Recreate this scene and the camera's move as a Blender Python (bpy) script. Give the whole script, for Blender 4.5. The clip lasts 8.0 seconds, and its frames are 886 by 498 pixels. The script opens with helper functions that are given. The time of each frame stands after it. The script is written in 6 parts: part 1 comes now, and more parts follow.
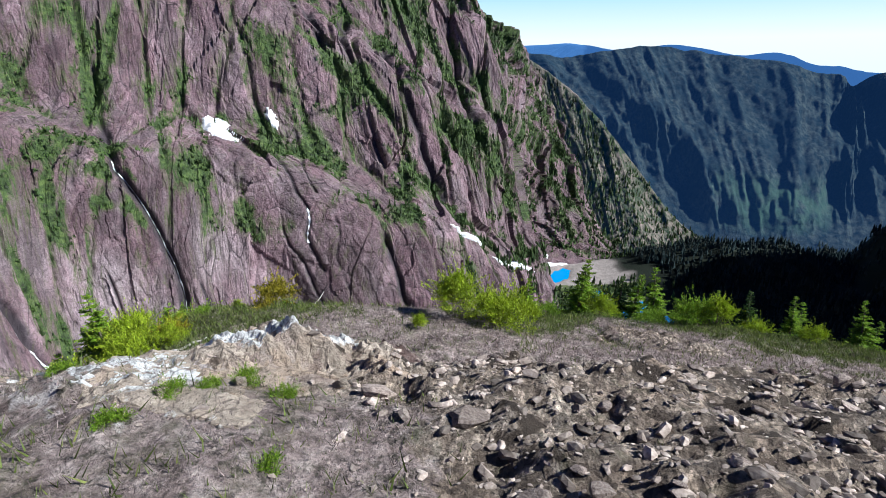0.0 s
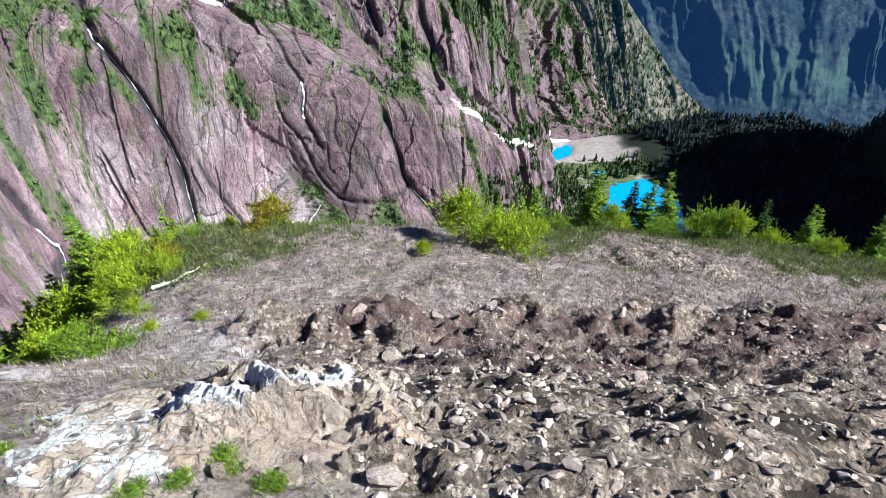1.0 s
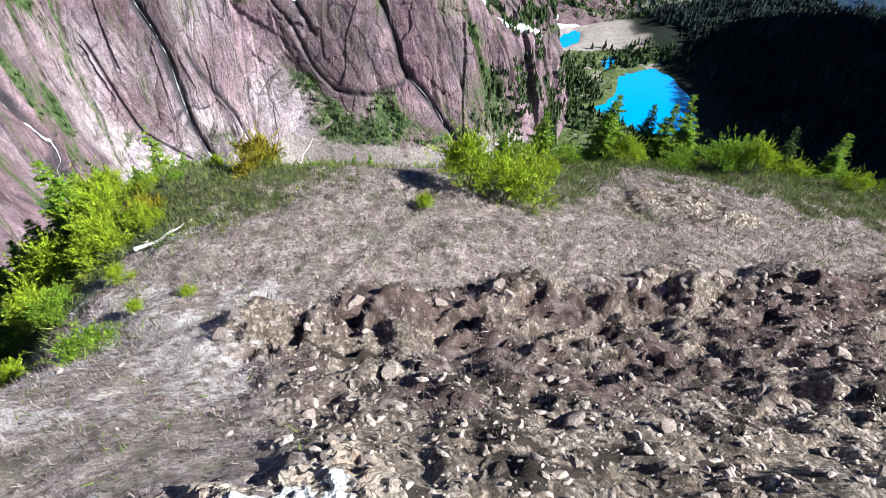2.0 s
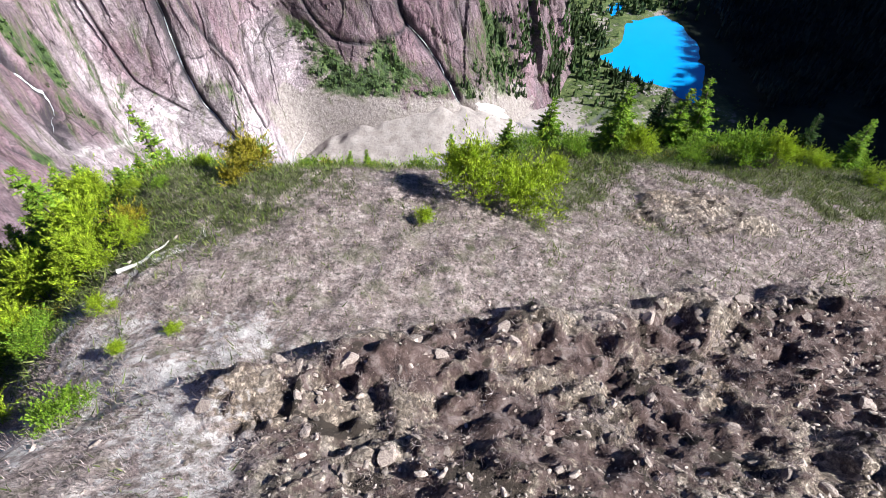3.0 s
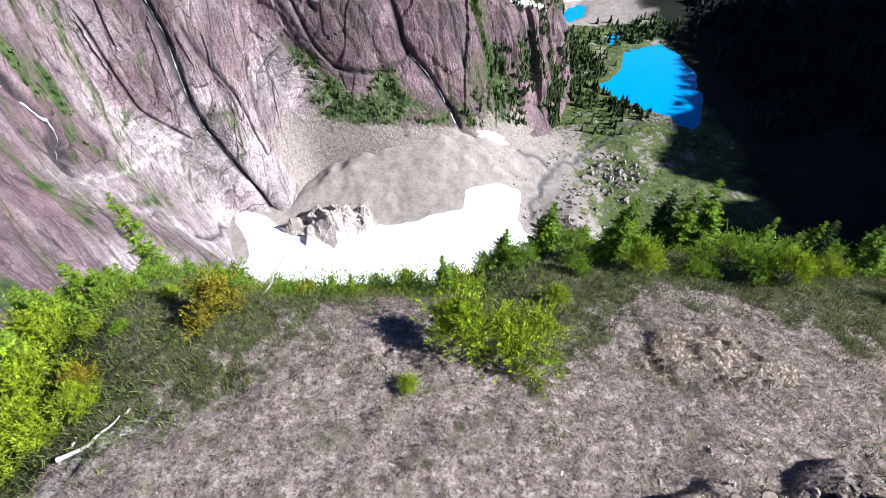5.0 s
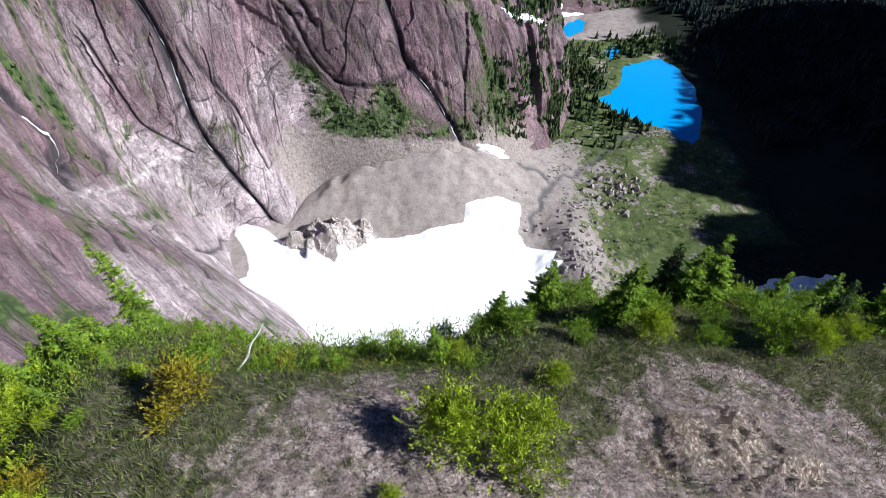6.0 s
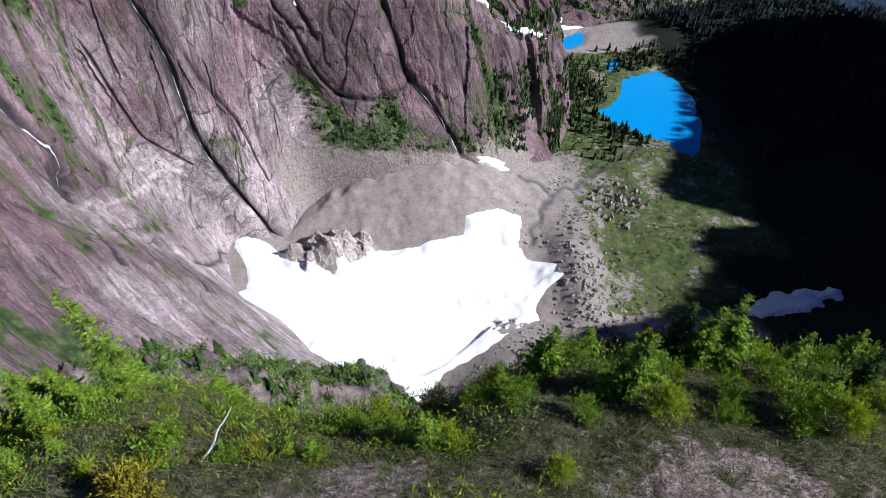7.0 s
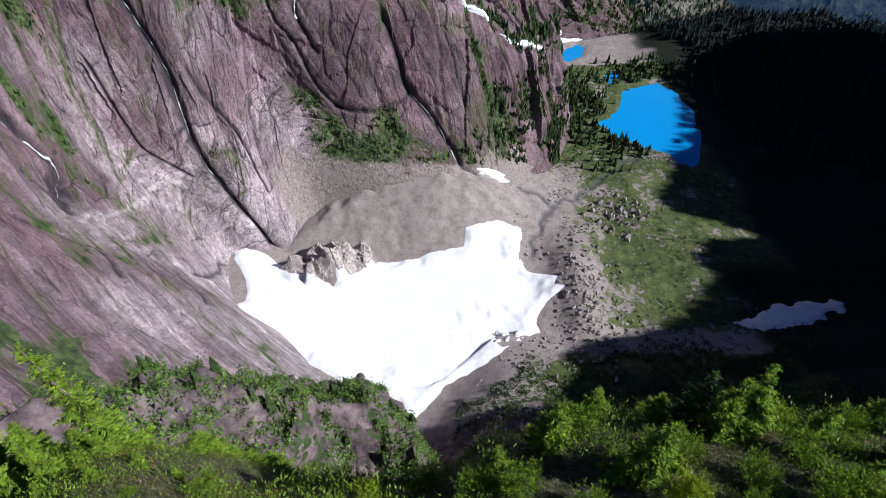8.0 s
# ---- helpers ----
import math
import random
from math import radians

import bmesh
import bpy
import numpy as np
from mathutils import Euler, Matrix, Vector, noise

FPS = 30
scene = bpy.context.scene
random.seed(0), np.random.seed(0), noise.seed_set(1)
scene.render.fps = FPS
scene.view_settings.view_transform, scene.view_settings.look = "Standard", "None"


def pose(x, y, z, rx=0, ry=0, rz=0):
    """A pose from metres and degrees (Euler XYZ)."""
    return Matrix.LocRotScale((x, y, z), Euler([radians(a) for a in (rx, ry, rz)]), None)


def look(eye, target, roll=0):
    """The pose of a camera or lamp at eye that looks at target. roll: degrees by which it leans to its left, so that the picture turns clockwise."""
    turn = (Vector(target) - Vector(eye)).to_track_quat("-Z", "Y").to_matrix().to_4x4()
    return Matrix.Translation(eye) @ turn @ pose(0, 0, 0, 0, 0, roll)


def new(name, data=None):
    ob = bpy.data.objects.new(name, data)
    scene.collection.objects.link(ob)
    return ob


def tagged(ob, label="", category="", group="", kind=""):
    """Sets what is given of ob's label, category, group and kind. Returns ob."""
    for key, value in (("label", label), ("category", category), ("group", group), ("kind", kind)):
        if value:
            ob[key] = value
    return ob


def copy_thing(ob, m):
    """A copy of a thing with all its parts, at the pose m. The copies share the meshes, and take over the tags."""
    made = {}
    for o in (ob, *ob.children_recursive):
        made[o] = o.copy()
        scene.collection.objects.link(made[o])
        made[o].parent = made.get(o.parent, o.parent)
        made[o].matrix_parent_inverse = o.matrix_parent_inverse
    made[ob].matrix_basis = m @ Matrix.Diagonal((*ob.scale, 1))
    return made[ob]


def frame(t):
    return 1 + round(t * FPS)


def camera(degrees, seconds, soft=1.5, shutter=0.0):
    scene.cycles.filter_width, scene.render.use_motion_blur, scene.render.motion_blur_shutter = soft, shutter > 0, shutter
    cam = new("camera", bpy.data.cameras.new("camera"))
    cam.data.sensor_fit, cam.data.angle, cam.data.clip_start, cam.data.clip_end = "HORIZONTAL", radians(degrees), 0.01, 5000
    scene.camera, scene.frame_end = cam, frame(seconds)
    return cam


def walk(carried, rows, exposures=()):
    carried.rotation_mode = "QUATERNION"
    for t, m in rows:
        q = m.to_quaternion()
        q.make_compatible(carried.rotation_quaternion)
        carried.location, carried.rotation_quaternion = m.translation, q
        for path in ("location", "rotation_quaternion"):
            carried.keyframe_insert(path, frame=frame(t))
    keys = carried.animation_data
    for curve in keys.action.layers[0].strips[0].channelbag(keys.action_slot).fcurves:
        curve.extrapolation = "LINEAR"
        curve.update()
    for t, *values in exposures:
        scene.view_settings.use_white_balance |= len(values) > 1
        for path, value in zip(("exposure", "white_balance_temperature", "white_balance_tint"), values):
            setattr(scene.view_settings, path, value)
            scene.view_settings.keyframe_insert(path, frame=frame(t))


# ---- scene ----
cam = camera(79.7, 8.0, soft=0.7)
METRES, EYE, TILT, LEAN, TURN = 18.0, 3.4, -19.0, 0.0, 0.0
ROWS = [
    (0.0, 0.0, 0.0, 0.0, 0.0, -0.0, -0.0),
    (0.5, -0.0046, 0.0405, 0.04, 0.0, -6.63, -0.02),
    (1.0, -0.0098, 0.0835, 0.0803, -0.01, -13.24, 0.02),
    (1.5, -0.0139, 0.1305, 0.1214, 0.0, -19.36, 0.02),
    (3.0, -0.0142, 0.269, 0.2301, 0.13, -29.67, 0.01),
    (3.5, -0.0106, 0.3104, 0.2676, 0.17, -29.18, -0.0),
    (4.0, -0.0063, 0.3523, 0.305, 0.2, -28.5, -0.01),
    (4.5, -0.0008, 0.3958, 0.3383, 0.22, -27.82, -0.01),
    (6.0, 0.0228, 0.5623, 0.4301, 0.3, -25.89, 0.0),
    (6.5, 0.0321, 0.6269, 0.4544, 0.34, -25.29, 0.01),
    (7.0, 0.0403, 0.6937, 0.4808, 0.35, -24.72, 0.02),
    (7.5, 0.0466, 0.7612, 0.5046, 0.35, -24.15, 0.01),
    (8.0, 0.052, 0.8288, 0.5283, 0.38, -23.61, 0.01),
]
EXPOSURES = [(0.0, 0.66, 6050.0, 5.0), (0.5, 0.92, 6050.0, 4.0), (1.0, 1.2, 6050.0, 4.0), (1.5, 1.26, 6100.0, 4.0), (3.0, 1.22, 6250.0, 7.0), (4.0, 1.23, 6200.0, 7.0), (4.6, 1.17, 6150.0, 7.0), (6.0, 0.70, 6100.0, 9.0), (7.0, 0.42, 6050.0, 12.0), (8.0, 0.28, 6100.0, 12.0)]
walk(cam, [(t, pose(0, 0, EYE, TILT, LEAN, TURN) @ pose(METRES * x, METRES * y, METRES * z, 90 + pitch, roll, yaw)) for t, x, y, z, yaw, pitch, roll in ROWS], EXPOSURES)

# ---- world, sun ----
SUN_ELEV, SUN_AZ = 37.0, 102.0          # azimuth clockwise from +y
world = bpy.data.worlds.new("sky_world")
scene.world = world
world.use_nodes = True
wn = world.node_tree
wn.nodes.clear()
sky = wn.nodes.new("ShaderNodeTexSky")
sky.sky_type, sky.sun_disc = "NISHITA", False
sky.sun_elevation, sky.sun_rotation = radians(SUN_ELEV), radians(SUN_AZ)
sky.altitude, sky.air_density, sky.dust_density, sky.ozone_density = 0, 1.0, 0.1, 1.0
bg = wn.nodes.new("ShaderNodeBackground")
bg.inputs["Strength"].default_value = 0.017
wo = wn.nodes.new("ShaderNodeOutputWorld")
tint = wn.nodes.new("ShaderNodeMix")
tint.data_type, tint.blend_type = "RGBA", "MULTIPLY"
tint.inputs[0].default_value, tint.inputs[7].default_value = 1.0, (0.42, 0.82, 1.95, 1)
wn.links.new(sky.outputs[0], tint.inputs[6])
wn.links.new(tint.outputs[2], bg.inputs[0])
wn.links.new(bg.outputs[0], wo.inputs[0])
sun_data = bpy.data.lights.new("sun", "SUN")
sun_data.energy, sun_data.angle, sun_data.color = 5.0, radians(0.5), (1.0, 0.985, 0.96)
sun = new("sun", sun_data)
SUN_DIR = Vector((math.sin(radians(SUN_AZ)) * math.cos(radians(SUN_ELEV)), math.cos(radians(SUN_AZ)) * math.cos(radians(SUN_ELEV)), math.sin(radians(SUN_ELEV))))
sun.matrix_world = look(SUN_DIR * 900, (0, 0, 0))

# ---- shapes of the land (metres) ----
def hash01(ix, iy, seed):
    h = (ix.astype(np.int64) * 374761393 + iy.astype(np.int64) * 668265263 + seed * 1442695041) & 0xFFFFFFFF
    h = ((h ^ (h >> 13)) * 1274126177) & 0xFFFFFFFF
    h = ((h ^ (h >> 16)) * 2246822519) & 0xFFFFFFFF
    return ((h ^ (h >> 15)) & 0xFFFFFF) / float(0xFFFFFF)


def vn(x, y, seed=0):
    """Smooth noise, -1 to 1, one cell a unit."""
    x, y = np.broadcast_arrays(np.asarray(x, float), np.asarray(y, float))
    ix, iy = np.floor(x), np.floor(y)
    fx, fy = x - ix, y - iy
    fx, fy = fx * fx * fx * (fx * (fx * 6 - 15) + 10), fy * fy * fy * (fy * (fy * 6 - 15) + 10)
    a, b = hash01(ix, iy, seed), hash01(ix + 1, iy, seed)
    c, d = hash01(ix, iy + 1, seed), hash01(ix + 1, iy + 1, seed)
    return 2 * (a + (b - a) * fx + (c - a) * fy + (a - b - c + d) * fx * fy) - 1


def fbm(x, y, octaves=4, seed=0, gain=0.5):
    total, amp = 0, 1.0
    for i in range(octaves):
        total = total + amp * vn(x * 2.03 ** i + 17.3 * i, y * 2.03 ** i - 9.1 * i, seed + i)
        amp *= gain
    return total


def ridged(x, y, octaves=4, seed=0, gain=0.5):
    total, amp = 0, 1.0
    for i in range(octaves):
        total = total + amp * (1 - 2 * np.abs(vn(x * 2.1 ** i + 5.7 * i, y * 2.1 ** i + 3.3 * i, seed + i)))
        amp *= gain
    return total


def smooth(a, b, x):
    t = np.clip((x - a) / (b - a), 0, 1)
    return t * t * (3 - 2 * t)


def spline(points, s):
    """Catmull-Rom through the points, s from 0 to 1."""
    p = np.array(points, float)
    n = len(p) - 1
    q = np.clip(np.asarray(s, float) * n, 0, n - 1e-6)
    i = q.astype(int)
    f = (q - i)[..., None]
    p0, p1, p2, p3 = p[np.maximum(i - 1, 0)], p[i], p[i + 1], p[np.minimum(i + 2, n)]
    return 0.5 * (2 * p1 + (p2 - p0) * f + (2 * p0 - 5 * p1 + 4 * p2 - p3) * f ** 2 + (3 * p1 - p0 - 3 * p2 + p3) * f ** 3)


def inside(poly, x, y):
    """Signed distance to a closed outline, positive inside."""
    x, y = np.broadcast_arrays(np.asarray(x, float), np.asarray(y, float))
    best, sign = np.full(x.shape, 1e9), np.full(x.shape, -1.0)
    for (ax, ay), (bx, by) in zip(poly, poly[1:] + poly[:1]):
        ex, ey = bx - ax, by - ay
        k = np.clip(((x - ax) * ex + (y - ay) * ey) / (ex * ex + ey * ey), 0, 1)
        best = np.minimum(best, np.hypot(x - ax - k * ex, y - ay - k * ey))
        cross = (ay > y) != (by > y)
        with np.errstate(divide="ignore", invalid="ignore"):
            hitx = ax + (y - ay) * ex / (ey if ey else 1e-9)
        sign = np.where(cross & (x < hitx), -sign, sign)
    return best * sign


def along(line, x, y):
    """Distance to an open line and the interpolated third value of its points."""
    best, val = np.full(np.shape(x), 1e9), np.zeros(np.shape(x))
    for a, b in zip(line, line[1:]):
        ex, ey = b[0] - a[0], b[1] - a[1]
        k = np.clip(((x - a[0]) * ex + (y - a[1]) * ey) / (ex * ex + ey * ey), 0, 1)
        d = np.hypot(x - a[0] - k * ex, y - a[1] - k * ey)
        val = np.where(d < best, a[2] + (b[2] - a[2]) * k, val)
        best = np.minimum(best, d)
    return best, val


def facets(x, y, wide, seed):
    """Tilted broken planes: each cell of a jittered lattice has its own height and lean."""
    best, h = np.full(x.shape, 1e9), np.zeros(x.shape)
    ix, iy = np.floor(x / wide), np.floor(y / wide)
    for dx in (-1, 0, 1):
        for dy in (-1, 0, 1):
            cx, cy = ix + dx, iy + dy
            px, py = (cx + hash01(cx, cy, seed)) * wide, (cy + hash01(cx, cy, seed + 1)) * wide
            d = (x - px) ** 2 + (y - py) ** 2
            near = d < best
            lean = (hash01(cx, cy, seed + 2) - 0.5) * (x - px) + (hash01(cx, cy, seed + 3) - 0.5) * (y - py)
            h = np.where(near, (hash01(cx, cy, seed + 4) - 0.5) * wide + 1.3 * lean, h)
            best = np.where(near, d, best)
    return h


def domes(x, y, seed):
    """Distance from the seam between neighbouring cells of a jittered lattice, and each cell's own number."""
    f1, f2, own = np.full(x.shape, 1e9), np.full(x.shape, 1e9), np.zeros(x.shape)
    ix, iy = np.floor(x), np.floor(y)
    for dx in (-1, 0, 1):
        for dy in (-1, 0, 1):
            cx, cy = ix + dx, iy + dy
            d = np.hypot(x - cx - hash01(cx, cy, seed), y - cy - hash01(cx, cy, seed + 1))
            own = np.where(d < f1, hash01(cx, cy, seed + 2), own)
            f2 = np.where(d < f1, f1, np.minimum(f2, d))
            f1 = np.minimum(f1, d)
    return f2 - f1, own


FLOOR = -420.0
WATER = -421.0
SNOW = [(-254, 484), (-234, 490), (-212, 470), (-188, 455), (-176, 437), (-145, 434), (-124, 422), (-120, 435), (-96, 446), (-78, 460), (-32, 463), (21, 475), (23, 498), (71, 514), (92, 509), (86, 469), (91, 447), (124, 430),
        (118, 417), (129, 412), (107, 394), (92, 371), (96, 360), (60, 334), (39, 315), (12, 302), (-16, 272), (-26, 258), (-36, 262), (-45, 275), (-93, 293), (-144, 324), (-198, 349), (-218, 368), (-228, 389), (-214, 397), (-216, 413), (-246, 463)]
LAKE = [(236, 783), (264, 805), (290, 836), (308, 898), (355, 920), (382, 925), (404, 898), (413, 836), (394, 736), (366, 666), (347, 649), (327, 693), (291, 715), (259, 744)]
TARN = [(217, 1044), (241, 1086), (267, 1106), (284, 1086), (267, 1044), (234, 1012)]
POOL = [(281, 943), (302, 974), (328, 977), (319, 948), (295, 920)]
RIB = [(-170, -10, -75), (-120, 45, -84), (-85, 82, -95), (-71, 104, -124), (-37, 124, -158), (-14, 121, -178), (2, 128, -240), (10, 150, -330)]
RIGHT_RIDGE = [(55, -45, -8), (300, 20, -10), (480, 70, 18), (558, 101, 58), (560, 135, 22), (562, 153, -22), (565, 184, -40), (572, 208, -55), (760, 184, 92), (900, 180, 172), (1000, 192, 180), (1000, 241, 142), (1000, 287, 116),
               (1000, 322, 124), (1000, 352, 104), (1000, 380, 44), (1000, 408, 118), (1000, 437, 126), (1000, 503, 106), (1000, 551, 92), (1000, 615, 66), (1000, 683, 47), (1000, 758, 34), (1000, 800, 48), (1000, 850, 40), (1010, 903, 10), (1060, 980, -160), (1160, 1060, -340), (1300, 1120, -440)]
STREAM = [(60, 625, 0), (110, 575, 0), (140, 560, 0), (175, 585, 0), (230, 640, 0), (290, 690, 0)]
STREAM_B = [(140, 560, 0), (118, 520, 0), (100, 470, 0)]


def knoll(x, y):
    """The bare summit ridge under the camera's way, large form."""
    ys = np.array([-60, -30, -12, -4, 0, 4, 6, 8, 10.5, 12.7, 16, 19, 21.5, 24.5, 26.5, 30, 36, 46, 70])
    zs = np.array([-22, -7, -0.6, 0.9, 0.9, 0.45, -0.15, -1.7, -3.6, -4.6, -5.1, -5.7, -7.0, -9.0, -11.5, -19, -34, -60, -120])
    yy = y + 0.9 * vn(x / 7, y / 9, 40) * smooth(4, 9, y) - smooth(18, 24, y) * (0.5 * np.clip(x - 1, 0, 6) + 0.1 * np.clip(x - 7, 0, 14)) + 1.8 * smooth(19, 23, y) * smooth(4, -1, x) * smooth(-12, -8, x) - 0.34 * smooth(17, 22, y) * np.clip(-8 - x, 0, 22)
    z = 0
    for o in (-0.7, 0, 0.7):
        z = z + np.interp(yy + o, ys, zs) / 3
    z = z - (0.15 + 0.06 * smooth(19, 25, y)) * np.maximum(x, 0) * smooth(6, 14, y) - 0.05 * np.maximum(x, 0) * (1 - smooth(6, 14, y))
    left = -x - 9.6 + 1.3 * vn(y / 5, 0.7, 43)
    z = z - 0.98 * 0.5 * (left + np.sqrt(left * left + 3.0)) * smooth(-2, 2, left + 1.5) - 0.03 * np.maximum(x - 18, 0) ** 1.5
    return z


def valley(x, y):
    """Basin floor, the steep face under the knoll, the rib beside it, the wooded hill and the shading ridge."""
    z = FLOOR + 2.5 * fbm(x / 60, y / 60, 4, 3) + 0.9 * fbm(x / 9, y / 9, 3, 7) * smooth(-0.5, 0.6, vn(x / 40, y / 40, 9))
    z = z - 85 * smooth(1150, 1500, y + 0.15 * x) + 16 * np.exp(-((x - 146) / 26) ** 2 - ((y - 420) / 90) ** 2)
    # talus fan above the snow
    fan = np.maximum(0, y - 455 + 0.12 * x - 26 * smooth(20, 120, x)) * 0.6
    z = z + (np.minimum(fan, np.interp(x, (-190, -166, -139, -105, -45, 15), (5, 13, 28, 41, 51, 58)) + 4 * fbm(x / 28, y / 60, 3, 17)) + 0.5 * fbm(x / 30, y / 40, 4, 18) * smooth(2, 12, fan)) * smooth(165, -45, x + 14 * fbm(x / 45, y / 45, 3, 25)) * smooth(760, 640, y)
    hump = np.hypot((x + 130) / 52, (y - 456 - 0.15 * (x + 130)) / 30)
    z = np.where(hump < 1.3, np.maximum(z, FLOOR - 4 + 24 * np.clip(1.15 - hump, 0, 1) ** 0.7 + 0.9 * facets(x + 0.3 * y, y, 15, 19) * smooth(1.2, 0.8, hump)), z)
    # wooded hill
    z = z + 62 * np.exp(-((x - 620) / 190) ** 2 - ((y - 1080) / 130) ** 2) + 40 * np.exp(-((x - 760) / 150) ** 2 - ((y - 880) / 150) ** 2)
    z = z + 9 * ridged(x / 130, y / 130, 3, 21) * smooth(380, 520, x) * smooth(800, 950, y)
    sd = inside(SNOW, x, y)
    z = z - 3.0 * smooth(0, 30, sd)
    for outline in (LAKE, TARN, POOL):
        d = inside(outline, x + 5 * vn(x / 14, y / 14, 5), y + 5 * vn(x / 14, y / 14, 6))
        z = np.where(d > -30, z * smooth(0, 30, -d) + (1 - smooth(0, 30, -d)) * (WATER + 0.8 - 0.35 * np.clip(d, -6, 20)), z)
    for line in (STREAM, STREAM_B):
        d, _ = along(line, x + 7 * vn(x / 17, y / 17, 15), y + 7 * vn(x / 17, y / 17, 16))
        z = z - 1.6 * np.exp(-(d / 4.0) ** 2)
    # face under the knoll with its talus
    foot = 190 + 10 * vn(x / 70, 0.3, 31) + 0.10 * np.abs(x) + 62 * smooth(-45, 70, x)
    t = np.clip((foot - y) / (foot - 27), 0, 1)
    face = FLOOR + 400 * (0.8 * t + 0.2 * t ** 2.5) + 6 * ridged(x / 26, y / 90, 4, 33) * smooth(0, 0.2, t) * smooth(1, 0.8, t)
    face = face + 26 * smooth(-60, 20, x) * smooth(0.0, 1.0, (foot + 95 - y) / 95) * smooth(-60, 0, y - foot)
    near = np.where(y < 27, FLOOR + 400, face)
    z = np.where(y < foot + 95, np.maximum(z, near), z)
    d, h = along(RIB, x + 6 * vn(x / 23, y / 23, 35), y + 6 * vn(x / 23, y / 23, 36))
    z = np.maximum(z, h - 1.55 * d ** 1.0 + 5 * ridged(x / 19, y / 19, 4, 37) * smooth(0, 12, d) + 0.45 * facets(x + 0.3 * y, y, 13, 39) + 0.3 * facets(x, y - 0.3 * x, 5, 49) + 2.0 * fbm(x / 6, y / 6, 3, 38))
    d, h = along(RIGHT_RIDGE, x, y)
    z = np.maximum(z, h - (1.7 + 1.1 * smooth(800, 450, x)) * d + (12 * ridged(x / 90, y / 90, 5, 41) - 6) * smooth(0, 70, d))
    # under and round the knoll
    k = knoll(x, y)
    w = smooth(56, 38, np.hypot(x * 0.95, y - 10))
    return z * (1 - w) + np.minimum(k, z + 30) * w


# cirque wall: foot and crest stations
FOOT = [(-60, 180, -380), (-105, 284, -415), (-158, 349, -421), (-220, 394, -422), (-249, 468, -422), (-192, 484, -416), (-166, 548, -378), (-50, 540, -380), (46, 565, -386), (150, 655, -419), (200, 778, -422), (124, 890, -421),
        (92, 1000, -419), (178, 1118, -412), (300, 1130, -415), (440, 1200, -428)]
CREST = [(-330, -160, 40), (-640, -60, 220), (-960, 200, 430), (-1060, 520, 540), (-960, 760, 560), (-760, 900, 520), (-560, 980, 460), (-330, 1030, 360), (-160, 1060, 270), (-50, 1080, 185), (48, 1083, 122), (104, 1102, 88),
         (169, 1206, 52), (257, 1328, -66), (342, 1354, -212), (438, 1364, -416)]


def wall_base(s, v):
    f, c = spline(FOOT, s), spline(CREST, s)
    vb = np.clip(v, -1, 1)
    rise = vb + 0.035 * np.sin(vb * 19 + 7 * s) * smooth(0, 0.2, vb) * smooth(1, 0.85, vb)
    p = f + (c - f) * vb[..., None]
    p[..., 2] = f[..., 2] + (c[..., 2] - f[..., 2]) * rise
    back = np.maximum(v - 1, 0)
    away = (c - f)[..., :2] / np.linalg.norm((c - f)[..., :2], axis=-1, keepdims=True)
    p[..., :2] += away * (back * 500)[..., None]
    p[..., 2] -= back * 600
    return p


SL, VL = 1900.0, 760.0                   # metres along and up for one unit of s, v


def stroke(lines, u, w):
    """Smallest distance in metres to a set of lines given in (s, v)."""
    best = np.full(np.shape(u), 1e9)
    for line in lines:
        d, _ = along([(a * SL, b * VL, 0) for a, b in line], u, w)
        best = np.minimum(best, d)
    return best


GULLIES = [
    [(0.347, 0.48), (0.335, 0.367), (0.325, 0.293), (0.333, 0.25), (0.335, 0.215), (0.334, 0.19), (0.329, 0.167), (0.323, 0.135), (0.315, 0.077), (0.316, 0.04), (0.321, 0)],
    [(0.232, 0.25), (0.224, 0.212), (0.224, 0.196), (0.222, 0.177), (0.202, 0.164), (0.192, 0.157)],
    [(0.533, 0.632), (0.533, 0.525), (0.541, 0.458), (0.547, 0.383), (0.552, 0.30)],
    [(0.486, 0.21), (0.491, 0.148), (0.497, 0.135), (0.507, 0.115), (0.517, 0.073), (0.521, 0.035), (0.537, 0)],
    [(0.481, 0.66), (0.479, 0.551)], [(0.505, 0.69), (0.499, 0.538)], [(0.617, 0.793), (0.617, 0.696), (0.607, 0.483)],
]
CRACKS = [
    [(0.433, 0.38), (0.435, 0.293), (0.439, 0.235), (0.437, 0.206), (0.441, 0.173)], [(0.451, 0.419), (0.449, 0.267)],
    [(0.425, 0.21), (0.431, 0.167), (0.439, 0.138), (0.445, 0.122), (0.477, 0.125), (0.497, 0.138)],
    [(0.156, 0.206), (0.160, 0.183), (0.158, 0.148), (0.134, 0.144)], [(0.184, 0.073), (0.196, 0.044), (0.234, 0.012), (0.277, -0.01)], [(0.158, 0.077), (0.130, 0.07)],
    [(0.351, 0.19), (0.362, 0.12), (0.352, 0.05)], [(0.29, 0.21), (0.285, 0.15), (0.30, 0.10)],
]
